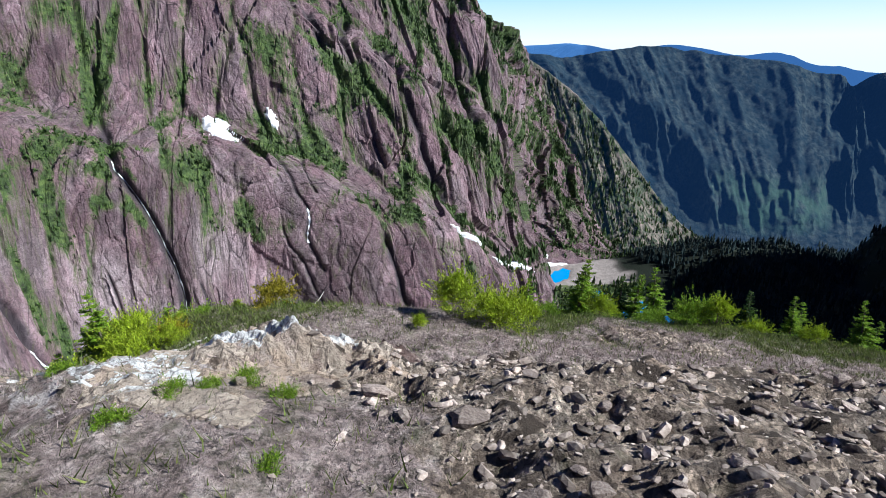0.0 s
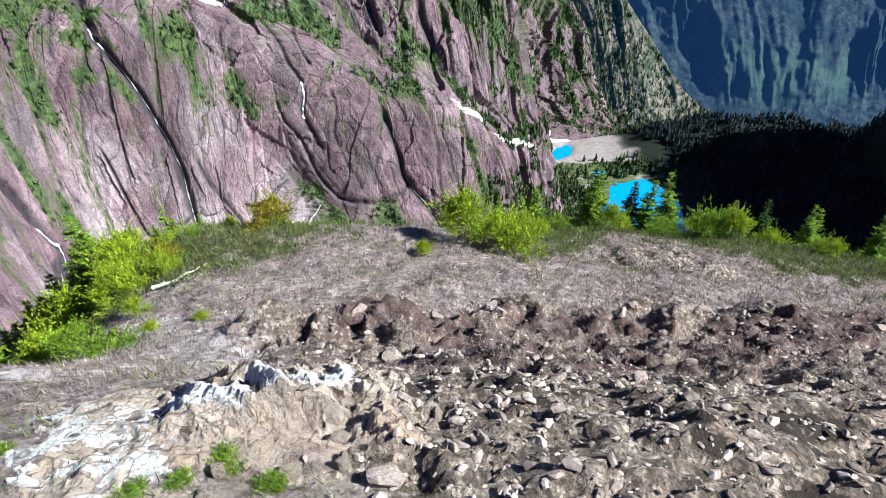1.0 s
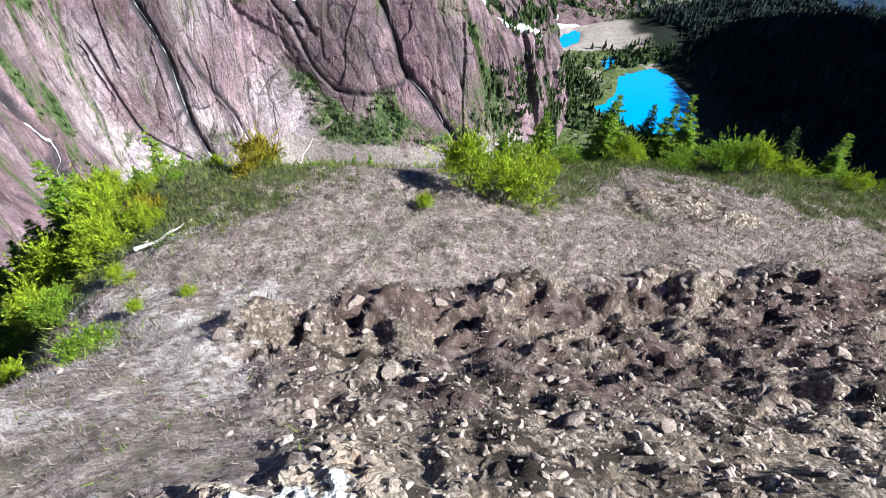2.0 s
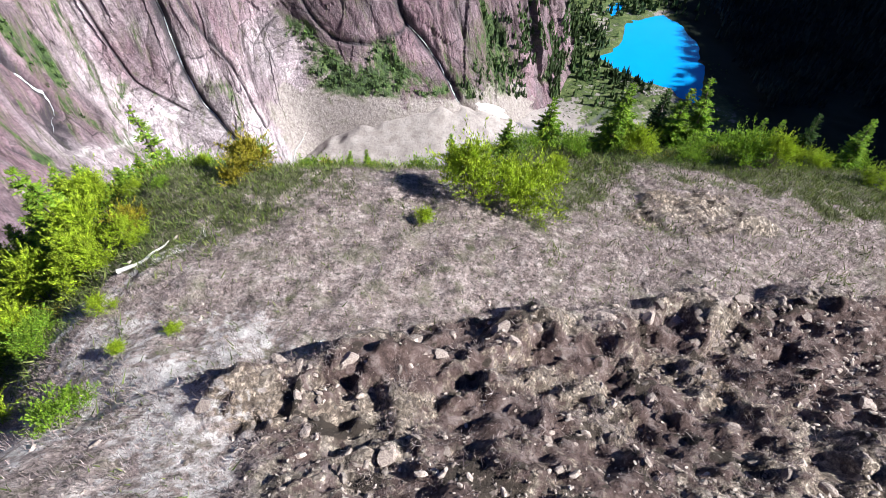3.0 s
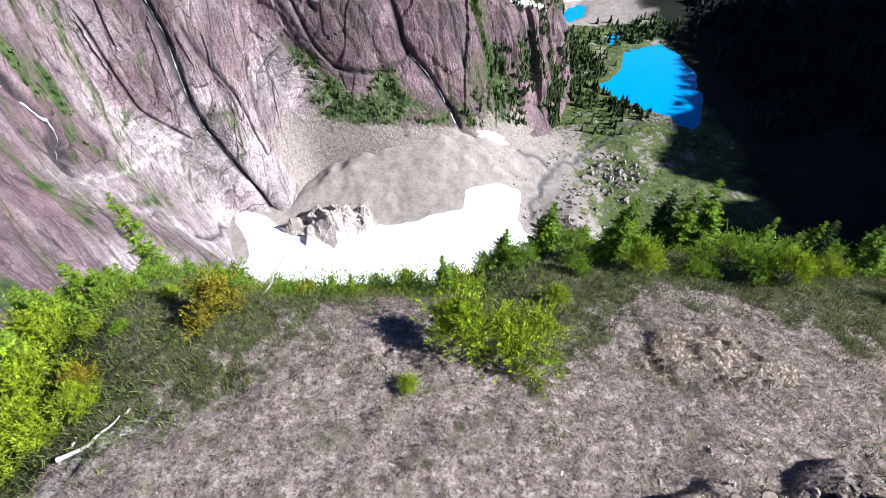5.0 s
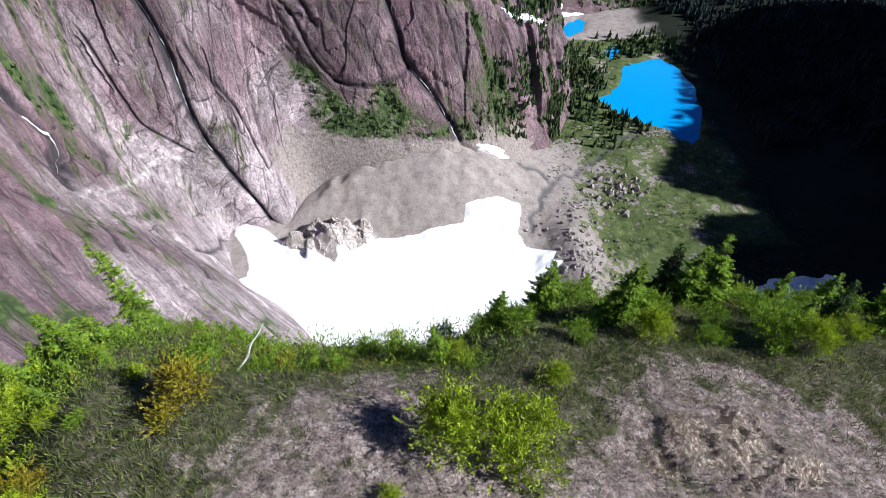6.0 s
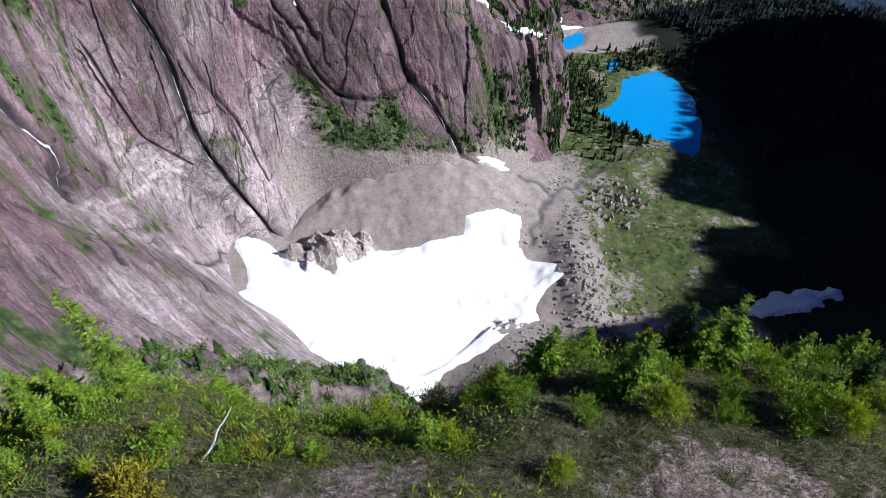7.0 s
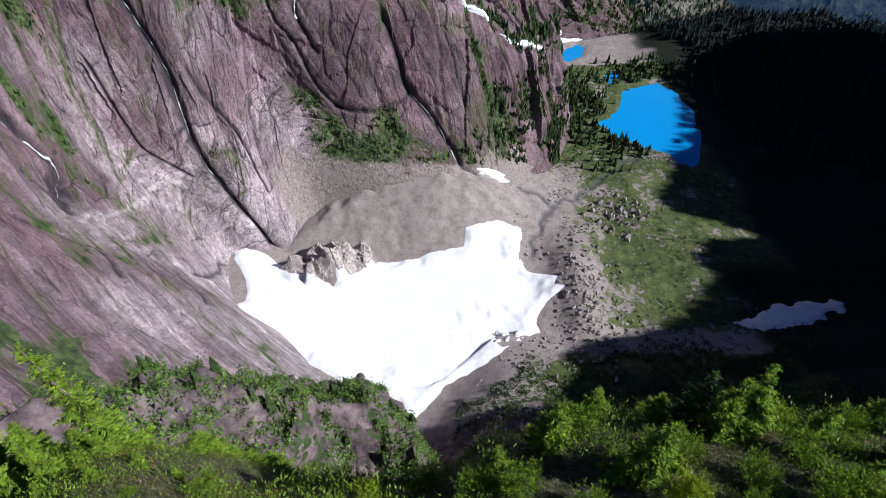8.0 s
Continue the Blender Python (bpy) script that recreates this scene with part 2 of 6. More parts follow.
FALLS = [
    [(0.325, 0.293), (0.333, 0.25), (0.335, 0.215), (0.334, 0.19), (0.329, 0.167), (0.323, 0.135), (0.315, 0.077), (0.316, 0.04), (0.321, 0.0)], [(0.3265, 0.31), (0.325, 0.293)],
    [(0.232, 0.25), (0.224, 0.212), (0.224, 0.196), (0.222, 0.177), (0.202, 0.164)], [(0.439, 0.237), (0.437, 0.203)], [(0.497, 0.135), (0.507, 0.115), (0.517, 0.073), (0.521, 0.035), (0.537, 0)],
]
VEIN = [[(0.184, 0.154), (0.206, 0.119), (0.242, 0.096), (0.285, 0.089)]]
BLUFFS = [(0.458, 0.172, 0.036, 0.048, 4), (0.385, 0.115, 0.033, 0.062, 6), (0.592, 0.13, 0.026, 0.07, 9), (0.41, 0.30, 0.02, 0.05, 6)]


def wall_lean(u, w):
    """Coordinates across and along the leaning bedding of the wall, gently bent."""
    f, c = spline(FOOT, np.clip(u / SL, 0, 1)), spline(CREST, np.clip(u / SL, 0, 1))
    p = f + (c - f) * np.clip(w / VL, -1, 1)[..., None]
    a, b = 1.3 * (p[..., 1] + 0.35 * p[..., 0]) - 0.75 * p[..., 2], 0.8 * np.linalg.norm(c - f, axis=-1) * w / VL
    return a + 6 * fbm(u / 90, w / 90, 3, 190), b + 6 * fbm(u / 90, w / 90, 3, 191)


def wall_seams(u, w):
    """Slabs leaning with the bedding: distance from the seams between them, two sizes."""
    a, b = wall_lean(u, w)
    big, own = domes(a / 58, (b - 0.15 * a) / 120, 192)
    small, sown = domes((a + 0.1 * b) / 20, (b - 0.25 * a) / 46, 196)
    return big, own, small, sown


def joints(a, b, gap, seed):
    """Depth of open cracks that run along the bedding, broken off here and there."""
    q = (a + 0.22 * gap * fbm(a / gap, b / (2.2 * gap), 3, seed)) / gap
    near = np.abs((q % 1) - 0.5) * gap
    return np.exp(-(near / 1.7) ** 2) * smooth(0.05, 0.55, vn(q // 1 * 7.3 + 0.5, b / (1.3 * gap), seed + 5) + 0.3 * vn(a / 9, b / 9, seed + 6))


def wall_disp(s, v):
    """How far the rock stands out from the wall's even form."""
    u, w = s * SL, v * VL
    uu = u + 30 * vn(u / 160, w / 160, 50) + 0.18 * w
    a, b = wall_lean(u, w)
    ramp = smooth(-0.01, 0.10, v)
    rough = 0.12 + 0.62 * smooth(0.47, 0.60, s + 0.10 * vn(u / 200, w / 200, 51)) + 0.50 * smooth(0.22, 0.45, v)
    d = 9 * rough * ridged(uu / 120, w / 260, 3, 52, 0.5) + 1.3 * rough * ridged(uu / 38, (w + 0.4 * u) / 80, 4, 55, 0.55)
    # broken planes of three sizes, longer along the bedding than across
    d = d + ((0.05 + 0.14 * rough) * facets(a, 0.55 * b, 58, 56) + (0.10 + 0.06 * rough) * facets(a + 0.1 * b, 0.65 * b - 0.1 * a, 21, 66) + 0.07 * facets(a, 0.9 * b, 8.5, 76)) * (0.1 + 0.9 * smooth(0.11, 0.20, s))
    d = d + 0.35 * ridged((uu + 0.5 * w) / 14, (w - 0.5 * u) / 20, 3, 58, 0.62) + 0.25 * fbm(u / 5, w / 5, 2, 61)
    big, own, small, sown = wall_seams(u, w)
    d = d + (1.2 + 5.5 * rough) * (smooth(-0.02, 0.20, big) + 0.45 * own - 1.0) + 0.55 * (smooth(0, 0.16, small) + 1.0 * sown - 1.1)
    d = d - 1.6 * joints(a, b, 37, 211) - 0.4 * joints(a + 0.25 * b, b, 17, 221)
    d = (d - 7 * rough) * ramp
    bu, bw = u + 5 * vn(u / 22, w / 22, 65), w + 5 * vn(u / 22, w / 22, 66)
    g = stroke(GULLIES, bu, bw)
    d = d - 7 * np.exp(-(g / 4.5) ** 2) - 5 * np.exp(-(g / 18.0) ** 2) - 3.0 * np.exp(-(stroke(CRACKS, bu, bw) / 2.6) ** 2)
    for cs, cv, rs, rv, h in BLUFFS:
        e = ((s - cs) / rs) ** 2 + ((v - cv) / rv) ** 2
        d = d + h * np.clip(1.25 - e ** 1.5, 0, 1) ** 0.6
    return d


def wall_point(s, v, lift=0.0):
    s, v = np.broadcast_arrays(np.asarray(s, float), np.asarray(v, float))
    p, e = wall_base(s, v), 0.004
    a = wall_base(np.clip(s + e, 0, 1), v) - wall_base(np.clip(s - e, 0, 1), v)
    b = wall_base(s, np.minimum(v, 0.99) + e) - wall_base(s, np.minimum(v, 0.99) - e)
    n = np.cross(a, b)
    n /= np.linalg.norm(n, axis=-1, keepdims=True) + 1e-9
    n = np.where((n[..., 2] < 0)[..., None], -n, n)
    return p + n * (wall_disp(s, v) + lift)[..., None], n


GREENS = [(0.437, 0.067, 0.018, 0.045, 0.1), (0.471, 0.088, 0.024, 0.045, 0.0), (0.421, 0.125, 0.022, 0.012, 0.1), (0.549, 0.08, 0.03, 0.03, 0.4), (0.415, 0.212, 0.024, 0.014, 0.1), (0.242, 0.225, 0.006, 0.05, 0.0),
          (0.387, 0.222, 0.032, 0.016, -0.2), (0.377, 0.293, 0.013, 0.07, -0.2), (0.265, 0.267, 0.02, 0.025, 0.0), (0.355, 0.512, 0.014, 0.03, -0.2)]
GREENS += [(0.540, 0.105, 0.014, 0.05, 0.3), (0.556, 0.06, 0.014, 0.035, 0.3), (0.47, 0.055, 0.016, 0.03, 0.0), (0.560, 0.07, 0.03, 0.028, 0.5), (0.339, 0.441, 0.012, 0.05, -0.2), (0.449, 0.454, 0.010, 0.09, 0.0), (0.435, 0.409, 0.016, 0.03, 0.2), (0.501, 0.496, 0.022, 0.05, 0.2), (0.461, 0.403, 0.016, 0.045, 0.2), (0.511, 0.27, 0.028, 0.035, 0.2),
           (0.385, 0.454, 0.022, 0.025, 0.2), (0.573, 0.264, 0.03, 0.05, 0.5), (0.595, 0.509, 0.03, 0.09, 0.3), (0.30, 0.34, 0.02, 0.03, 0.2)]


def wall_veg(s, v):
    """How much of the wall is grown over, 0 to 1."""
    u, w = s * SL, v * VL
    band = 0.75 * fbm((u - 0.2 * w) / 95, (w + 0.45 * u) / 48, 4, 70) + 0.45 * fbm(u / 22, w / 14, 3, 77)
    more = -0.40 + 0.22 * smooth(0.44, 0.64, s) + 0.10 * smooth(0.80, 0.88, s) + 0.34 * smooth(0.18, 0.42, v) - 0.25 * smooth(0.3, 0.0, v) * smooth(0.5, 0.3, s)
    veg = 0.9 * smooth(-0.15, 0.55, band + more)
    for cs, cv, rs, rv, tilt in GREENS:
        ds, dv = (s - cs) * SL, (v - cv) * VL
        x, y = ds * math.cos(tilt) + dv * math.sin(tilt), dv * math.cos(tilt) - ds * math.sin(tilt)
        e = np.hypot(x / (rs * SL), y / (rv * VL)) + 0.38 * fbm(u / 45, w / 45, 4, 74) + 0.22 * fbm(u / 11, w / 11, 2, 75)
        veg = np.maximum(veg, 0.85 * smooth(1.5, 0.25, e))
    big, _, small, _ = wall_seams(u, w)
    seam = smooth(0.30, 0.02, big) * smooth(-0.5, 0.5, fbm(u / 70, w / 70, 3, 78) + 0.9 * smooth(0.08, 0.35, v) - 0.25)
    veg = np.clip(0.85 * veg + 0.46 * seam - 0.35 * smooth(0.2, 0.5, big), 0, 1)
    veg = veg * smooth(0.02, 0.05, v)
    for cs, cv, rs, rv, h in BLUFFS:
        e = ((s - cs) / rs) ** 2 + ((v - cv) / rv) ** 2 + 0.25 * vn(u / 25, w / 25, 76)
        veg = veg * (0.12 + 0.88 * smooth(0.75, 1.25, e))
    veg = veg * smooth(4, 12, stroke(FALLS, u, w))
    return veg
# ---- end of shapes ----


# ---- materials ----
class Nodes:
    """A small writer for node materials."""

    def __init__(self, name, roughness=0.85):
        self.mat = bpy.data.materials.new(name)
        self.mat.use_nodes = True
        self.t = self.mat.node_tree
        self.b = self.t.nodes["Principled BSDF"]
        self.b.inputs["Roughness"].default_value = roughness
        self.b.inputs["Specular IOR Level"].default_value = 0.25
        self.co = self.t.nodes.new("ShaderNodeTexCoord").outputs["Object"]

    def link(self, a, b):
        self.t.links.new(a, b)

    def attr(self, name):
        n = self.t.nodes.new("ShaderNodeAttribute")
        n.attribute_name = name
        return n

    def scaled(self, co, s):
        n = self.t.nodes.new("ShaderNodeVectorMath")
        n.operation = "MULTIPLY"
        self.link(co, n.inputs[0])
        n.inputs[1].default_value = s if isinstance(s, tuple) else (s, s, s)
        return n.outputs[0]

    def noise(self, scale, detail=4, co=None, rough=0.55, dist=0.0):
        n = self.t.nodes.new("ShaderNodeTexNoise")
        self.link(self.scaled(co or self.co, scale), n.inputs["Vector"])
        n.inputs["Scale"].default_value, n.inputs["Detail"].default_value = 1.0, detail
        n.inputs["Roughness"].default_value, n.inputs["Distortion"].default_value = rough, dist
        return n.outputs["Fac"]

    def cells(self, scale, co=None, feature="F1"):
        n = self.t.nodes.new("ShaderNodeTexVoronoi")
        n.feature = feature
        self.link(self.scaled(co or self.co, scale), n.inputs["Vector"])
        n.inputs["Scale"].default_value = 1.0
        return n.outputs["Distance"]

    def ramp(self, fac, *stops):
        n = self.t.nodes.new("ShaderNodeValToRGB")
        e = n.color_ramp.elements
        while len(e) < len(stops):
            e.new(0.5)
        for el, (p, c) in zip(e, stops):
            el.position, el.color = p, ((c, c, c, 1) if isinstance(c, (int, float)) else (*c, 1))
        self.link(fac, n.inputs[0])
        return n.outputs[0]

    def mix(self, fac, a, b, kind="MIX"):
        n = self.t.nodes.new("ShaderNodeMix")
        n.data_type, n.blend_type = "RGBA", kind
        for sock, val in ((n.inputs[0], fac), (n.inputs[6], a), (n.inputs[7], b)):
            if isinstance(val, (int, float)):
                sock.default_value = val
            elif isinstance(val, tuple):
                sock.default_value = (*val, 1)
            else:
                self.link(val, sock)
        return n.outputs[2]

    def math(self, op, a, b=0.0, clamp=False):
        n = self.t.nodes.new("ShaderNodeMath")
        n.operation, n.use_clamp = op, clamp
        for sock, val in zip(n.inputs, (a, b)):
            if isinstance(val, (int, float)):
                sock.default_value = val
            else:
                self.link(val, sock)
        return n.outputs[0]

    def bump(self, height, distance, strength=1.0, normal=None):
        n = self.t.nodes.new("ShaderNodeBump")
        n.inputs["Distance"].default_value, n.inputs["Strength"].default_value = distance, strength
        self.link(height, n.inputs["Height"])
        if normal is not None:
            self.link(normal, n.inputs["Normal"])
        return n.outputs[0]

    def done(self, color, normal=None):
        if isinstance(color, tuple):
            self.b.inputs["Base Color"].default_value = (*color, 1)
        else:
            self.link(color, self.b.inputs["Base Color"])
        if normal is not None:
            self.link(normal, self.b.inputs["Normal"])
        return self.mat


def rock_wall_material():
    m = Nodes("cliff_rock", 0.8)
    flow = m.attr("flow").outputs["Vector"]            # metres across and along the bedding
    warp = m.t.nodes.new("ShaderNodeVectorMath")
    warp.operation = "ADD"
    m.link(flow, warp.inputs[0])
    bent = m.t.nodes.new("ShaderNodeTexNoise")
    m.link(m.scaled(m.co, 1 / 26), bent.inputs["Vector"])
    bent.inputs["Scale"].default_value, bent.inputs["Detail"].default_value = 1.0, 4
    m.link(m.scaled(bent.outputs["Color"], (7.0, 16.0, 0.0)), warp.inputs[1])
    wflow = warp.outputs[0]
    patch, fine = m.noise(1 / 55, 6), m.noise(1 / 9, 12, None, 0.74, 0.3)
    streak = m.noise((1 / 6, 1 / 12, 1), 9, wflow, 0.7)
    base = m.ramp(patch, (0.3, (0.114, 0.068, 0.082)), (0.5, (0.178, 0.112, 0.129)), (0.7, (0.232, 0.160, 0.181)))
    grey = m.ramp(m.noise((1 / 30, 1 / 70, 1), 6, wflow, 0.6), (0.46, 0.0), (0.62, 0.55))
    base = m.mix(grey, base, (0.135, 0.112, 0.122))
    base = m.mix(m.math("MULTIPLY", m.ramp(streak, (0.34, 1.0), (0.47, 0.0)), 0.22), base, (0.068, 0.047, 0.055))
    base = m.mix(m.math("MULTIPLY", m.ramp(streak, (0.54, 0.0), (0.68, 1.0)), 0.22), base, (0.30, 0.235, 0.235))
    blot = m.noise(1 / 12, 10, None, 0.7, 0.8)
    base = m.mix(m.math("MULTIPLY", m.ramp(blot, (0.54, 0.0), (0.66, 1.0)), 0.4), base, (0.30, 0.25, 0.255))
    pale = m.mix(m.ramp(blot, (0.38, 0.0), (0.58, 1.0)), (0.325, 0.262, 0.28), (0.45, 0.383, 0.396))
    pale = m.mix(m.math("MULTIPLY", m.ramp(streak, (0.34, 1.0), (0.46, 0.0)), 0.25), pale, (0.15, 0.12, 0.13))
    base = m.mix(m.attr("pale").outputs["Fac"], base, pale)
    base = m.mix(m.ramp(fine, (0.34, 0.55), (0.45, 0.0)), base, (0.055, 0.042, 0.046))
    base = m.mix(1.0, base, m.ramp(m.attr("tone").outputs["Fac"], (0.1, 0.70), (0.9, 1.30)), "MULTIPLY")
    steps = 0.0
    for wide, tall_, k, dark, high in ((36, 52, 0.022, 0.85, 0.5), (14, 19, 0.030, 0.6, 0.4), (5, 6, 0.05, 0.4, 0.2)):
        block = m.t.nodes.new("ShaderNodeTexVoronoi")
        m.link(m.scaled(wflow, (1 / wide, 1 / tall_, 1)), block.inputs["Vector"])
        block.inputs["Scale"].default_value = 1.0
        base = m.mix(1.0, base, m.ramp(block.outputs["Color"], (0.2, 0.84), (0.8, 1.16)), "MULTIPLY")
        rim = m.cells((1 / wide, 1 / tall_, 1), wflow, "DISTANCE_TO_EDGE")
        open_ = m.ramp(m.noise(1 / (1.6 * wide), 5, None, 0.65), (0.46, 0.0), (0.56, 1.0))
        base = m.mix(m.math("MULTIPLY", m.math("MULTIPLY", m.ramp(rim, (0.0, 1.0), (k, 0.0)), open_), dark), base, (0.030, 0.023, 0.028))
        steps = m.math("ADD", steps, m.math("MULTIPLY", m.ramp(block.outputs["Color"], (0.0, 0.0), (1.0, 1.0)), high))
        steps = m.math("SUBTRACT", steps, m.math("MULTIPLY", m.math("MULTIPLY", m.ramp(rim, (0.0, 1.0), (2 * k, 0.0)), open_), 0.5 * high))
    base = m.mix(1.0, base, m.ramp(m.noise(1 / 2.2, 8, None, 0.76), (0.34, 0.60), (0.66, 1.34)), "MULTIPLY")
    base = m.mix(m.attr("wet_and_dark").outputs["Fac"], base, (0.034, 0.030, 0.037))
    gravel = m.ramp(m.noise(1 / 3, 8, None, 0.75), (0.34, (0.15, 0.125, 0.115)), (0.5, (0.29, 0.245, 0.23)), (0.66, (0.37, 0.325, 0.30)))
    base = m.mix(m.ramp(m.math("ADD", m.attr("scree").outputs["Fac"], m.math("MULTIPLY", m.math("SUBTRACT", blot, 0.5), 1.6)), (0.40, 0.0), (0.62, 1.0)), base, gravel)
    vein = m.math("MULTIPLY", m.attr("vein").outputs["Fac"], m.ramp(fine, (0.42, 0.0), (0.55, 1.0)))
    base = m.mix(vein, base, (0.55, 0.50, 0.49))
    green = m.ramp(m.noise(1 / 7, 8, None, 0.7), (0.36, (0.016, 0.032, 0.012)), (0.50, (0.045, 0.082, 0.022)), (0.64, (0.10, 0.15, 0.04)))
    cover = m.math("ADD", m.attr("veg").outputs["Fac"], m.math("MULTIPLY", m.math("SUBTRACT", m.noise((1 / 6, 1 / 16, 1), 10, wflow, 0.75, 0.5), 0.5), 3.2))
    base = m.mix(m.math("MULTIPLY", m.ramp(cover, (0.1, 0.0), (0.55, 1.0)), 0.55), base, (0.110, 0.112, 0.056))
    col = m.mix(m.math("MULTIPLY", m.ramp(cover, (0.44, 0.0), (0.72, 1.0)), 0.9), base, green)
    h = m.math("ADD", m.math("ADD", m.math("MULTIPLY", fine, 1.0), m.math("MULTIPLY", streak, 0.25)), m.math("MULTIPLY", steps, m.math("SUBTRACT", 1.0, m.attr("scree").outputs["Fac"])))
    return m.done(col, m.bump(h, 3.4, 0.85))


def valley_material():
    m = Nodes("valley_ground", 0.9)
    fine, mid, big = m.noise(1 / 2.2, 8, None, 0.75), m.noise(1 / 11, 10, None, 0.7), m.noise(1 / 45, 4)
    scree = m.ramp(mid, (0.3, (0.21, 0.175, 0.162)), (0.5, (0.31, 0.268, 0.25)), (0.72, (0.40, 0.355, 0.33)))
    scree = m.mix(m.ramp(fine, (0.3, 0.7), (0.5, 0.0)), scree, (0.11, 0.095, 0.095))
    meadow = m.ramp(mid, (0.34, (0.022, 0.036, 0.012)), (0.47, (0.058, 0.082, 0.024)), (0.58, (0.10, 0.125, 0.042)), (0.70, (0.20, 0.19, 0.10)))
    meadow = m.mix(m.ramp(fine, (0.34, 0.6), (0.5, 0.0)), meadow, (0.03, 0.045, 0.016))
    cover = m.math("ADD", m.attr("veg").outputs["Fac"], m.math("MULTIPLY", m.math("SUBTRACT", mid, 0.5), 2.4))
    col = m.mix(m.ramp(cover, (0.42, 0.0), (0.6, 1.0)), scree, meadow)
    rock = m.ramp(m.noise(1 / 6, 9, None, 0.74), (0.36, (0.05, 0.038, 0.042)), (0.5, (0.14, 0.105, 0.11)), (0.66, (0.26, 0.21, 0.205)))
    green = m.ramp(mid, (0.35, (0.02, 0.035, 0.012)), (0.6, (0.06, 0.095, 0.028)))
    rock = m.mix(m.ramp(m.math("ADD", m.attr("veg").outputs["Fac"], m.math("MULTIPLY", m.math("SUBTRACT", m.noise(1 / 4, 6), 0.5), 2.0)), (0.45, 0.0), (0.58, 1.0)), rock, green)
    col = m.mix(m.attr("rock").outputs["Fac"], col, rock)
    # Near-black forest floor, used for the shaded part of the basin too.
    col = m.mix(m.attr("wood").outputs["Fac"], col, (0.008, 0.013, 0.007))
    col = m.mix(m.attr("wet_and_dark").outputs["Fac"], col, (0.085, 0.085, 0.095))
    return m.done(col, m.bump(m.math("ADD", fine, mid), 0.7, 0.8))


def ground_material():
    m = Nodes("summit_ground", 0.92)
    grit, mid, big = m.noise(26, 5, None, 0.7), m.noise(3.2, 6, None, 0.66), m.noise(0.5, 4)
    dirt = m.ramp(mid, (0.28, (0.26, 0.20, 0.155)), (0.5, (0.49, 0.40, 0.325)), (0.72, (0.66, 0.57, 0.48)))
    dirt = m.mix(m.ramp(big, (0.35, 0.0), (0.7, 0.6)), dirt, (0.20, 0.125, 0.075))
    dirt = m.mix(m.ramp(grit, (0.36, 0.75), (0.5, 0.0)), dirt, (0.075, 0.06, 0.05))
    chip = []
    for k, low, high in ((10, 0.5, 1.45), (26, 0.6, 1.4)):
        n = m.t.nodes.new("ShaderNodeTexVoronoi")
        m.link(m.scaled(m.co, (k, 0.7 * k, k)), n.inputs["Vector"])
        n.inputs["Scale"].default_value = 1.0
        chip.append(m.ramp(n.outputs["Color"], (0.15, 0.0), (0.85, 1.0)))
        dirt = m.mix(1.0, dirt, m.ramp(n.outputs["Color"], (0.2, low), (0.8, high)), "MULTIPLY")
    cell = m.cells(9)
    dirt = m.mix(m.ramp(cell, (0.25, 0.0), (0.6, 0.6)), dirt, (0.085, 0.062, 0.05))
    turf = m.ramp(mid, (0.30, (0.115, 0.082, 0.074)), (0.5, (0.315, 0.246, 0.228)), (0.70, (0.53, 0.445, 0.41)))
    sprig = m.noise(11, 6, None, 0.75)
    turf = m.mix(1.0, turf, m.ramp(sprig, (0.36, 0.45), (0.5, 1.0), (0.64, 1.45)), "MULTIPLY")
    turf = m.mix(m.ramp(m.noise(7, 5, None, 0.7), (0.36, 0.85), (0.46, 0.0)), turf, (0.05, 0.045, 0.034))
    turf = m.mix(m.ramp(m.noise(1.3, 5, None, 0.6), (0.52, 0.0), (0.66, 0.55)), turf, (0.17, 0.165, 0.10))
    lush = m.ramp(mid, (0.3, (0.020, 0.026, 0.009)), (0.65, (0.105, 0.110, 0.045)))
    pale = m.ramp(mid, (0.3, (0.33, 0.285, 0.27)), (0.5, (0.58, 0.52, 0.50)), (0.7, (0.76, 0.71, 0.69)))
    pale = m.mix(m.ramp(grit, (0.33, 0.7), (0.46, 0.0)), pale, (0.15, 0.135, 0.125))
    edge = m.math("MULTIPLY", m.math("SUBTRACT", m.noise(5, 5), 0.5), 1.5)

    def cover(name):
        return m.ramp(m.math("ADD", m.attr(name).outputs["Fac"], edge), (0.42, 0.0), (0.6, 1.0))
    col = m.mix(cover("turf"), dirt, turf)
    col = m.mix(m.ramp(m.math("ADD", m.attr("lush").outputs["Fac"], m.math("MULTIPLY", edge, 1.5)), (0.15, 0.0), (0.95, 0.9)), col, lush)
    tan = m.ramp(m.noise(4.5, 7, None, 0.7), (0.3, (0.17, 0.12, 0.10)), (0.5, (0.40, 0.315, 0.265)), (0.7, (0.55, 0.46, 0.40)))
    col = m.mix(cover("tan"), col, tan)
    col = m.mix(cover("pale"), col, pale)
    # Brown soil, darkened as well for the shade of the slope turned off the sun.
    soil_shade = m.ramp(mid, (0.3, (0.035, 0.022, 0.020)), (0.5, (0.13, 0.085, 0.075)), (0.72, (0.34, 0.265, 0.245)))
    col = m.mix(cover("soil_shade"), col, soil_shade)
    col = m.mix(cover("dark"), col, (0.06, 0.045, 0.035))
    bare = m.math("SUBTRACT", 1.0, m.attr("turf").outputs["Fac"], True)
    broken = m.math("MULTIPLY", m.math("ADD", m.math("MULTIPLY", chip[0], 0.5), m.math("MULTIPLY", chip[1], 0.22)), bare)
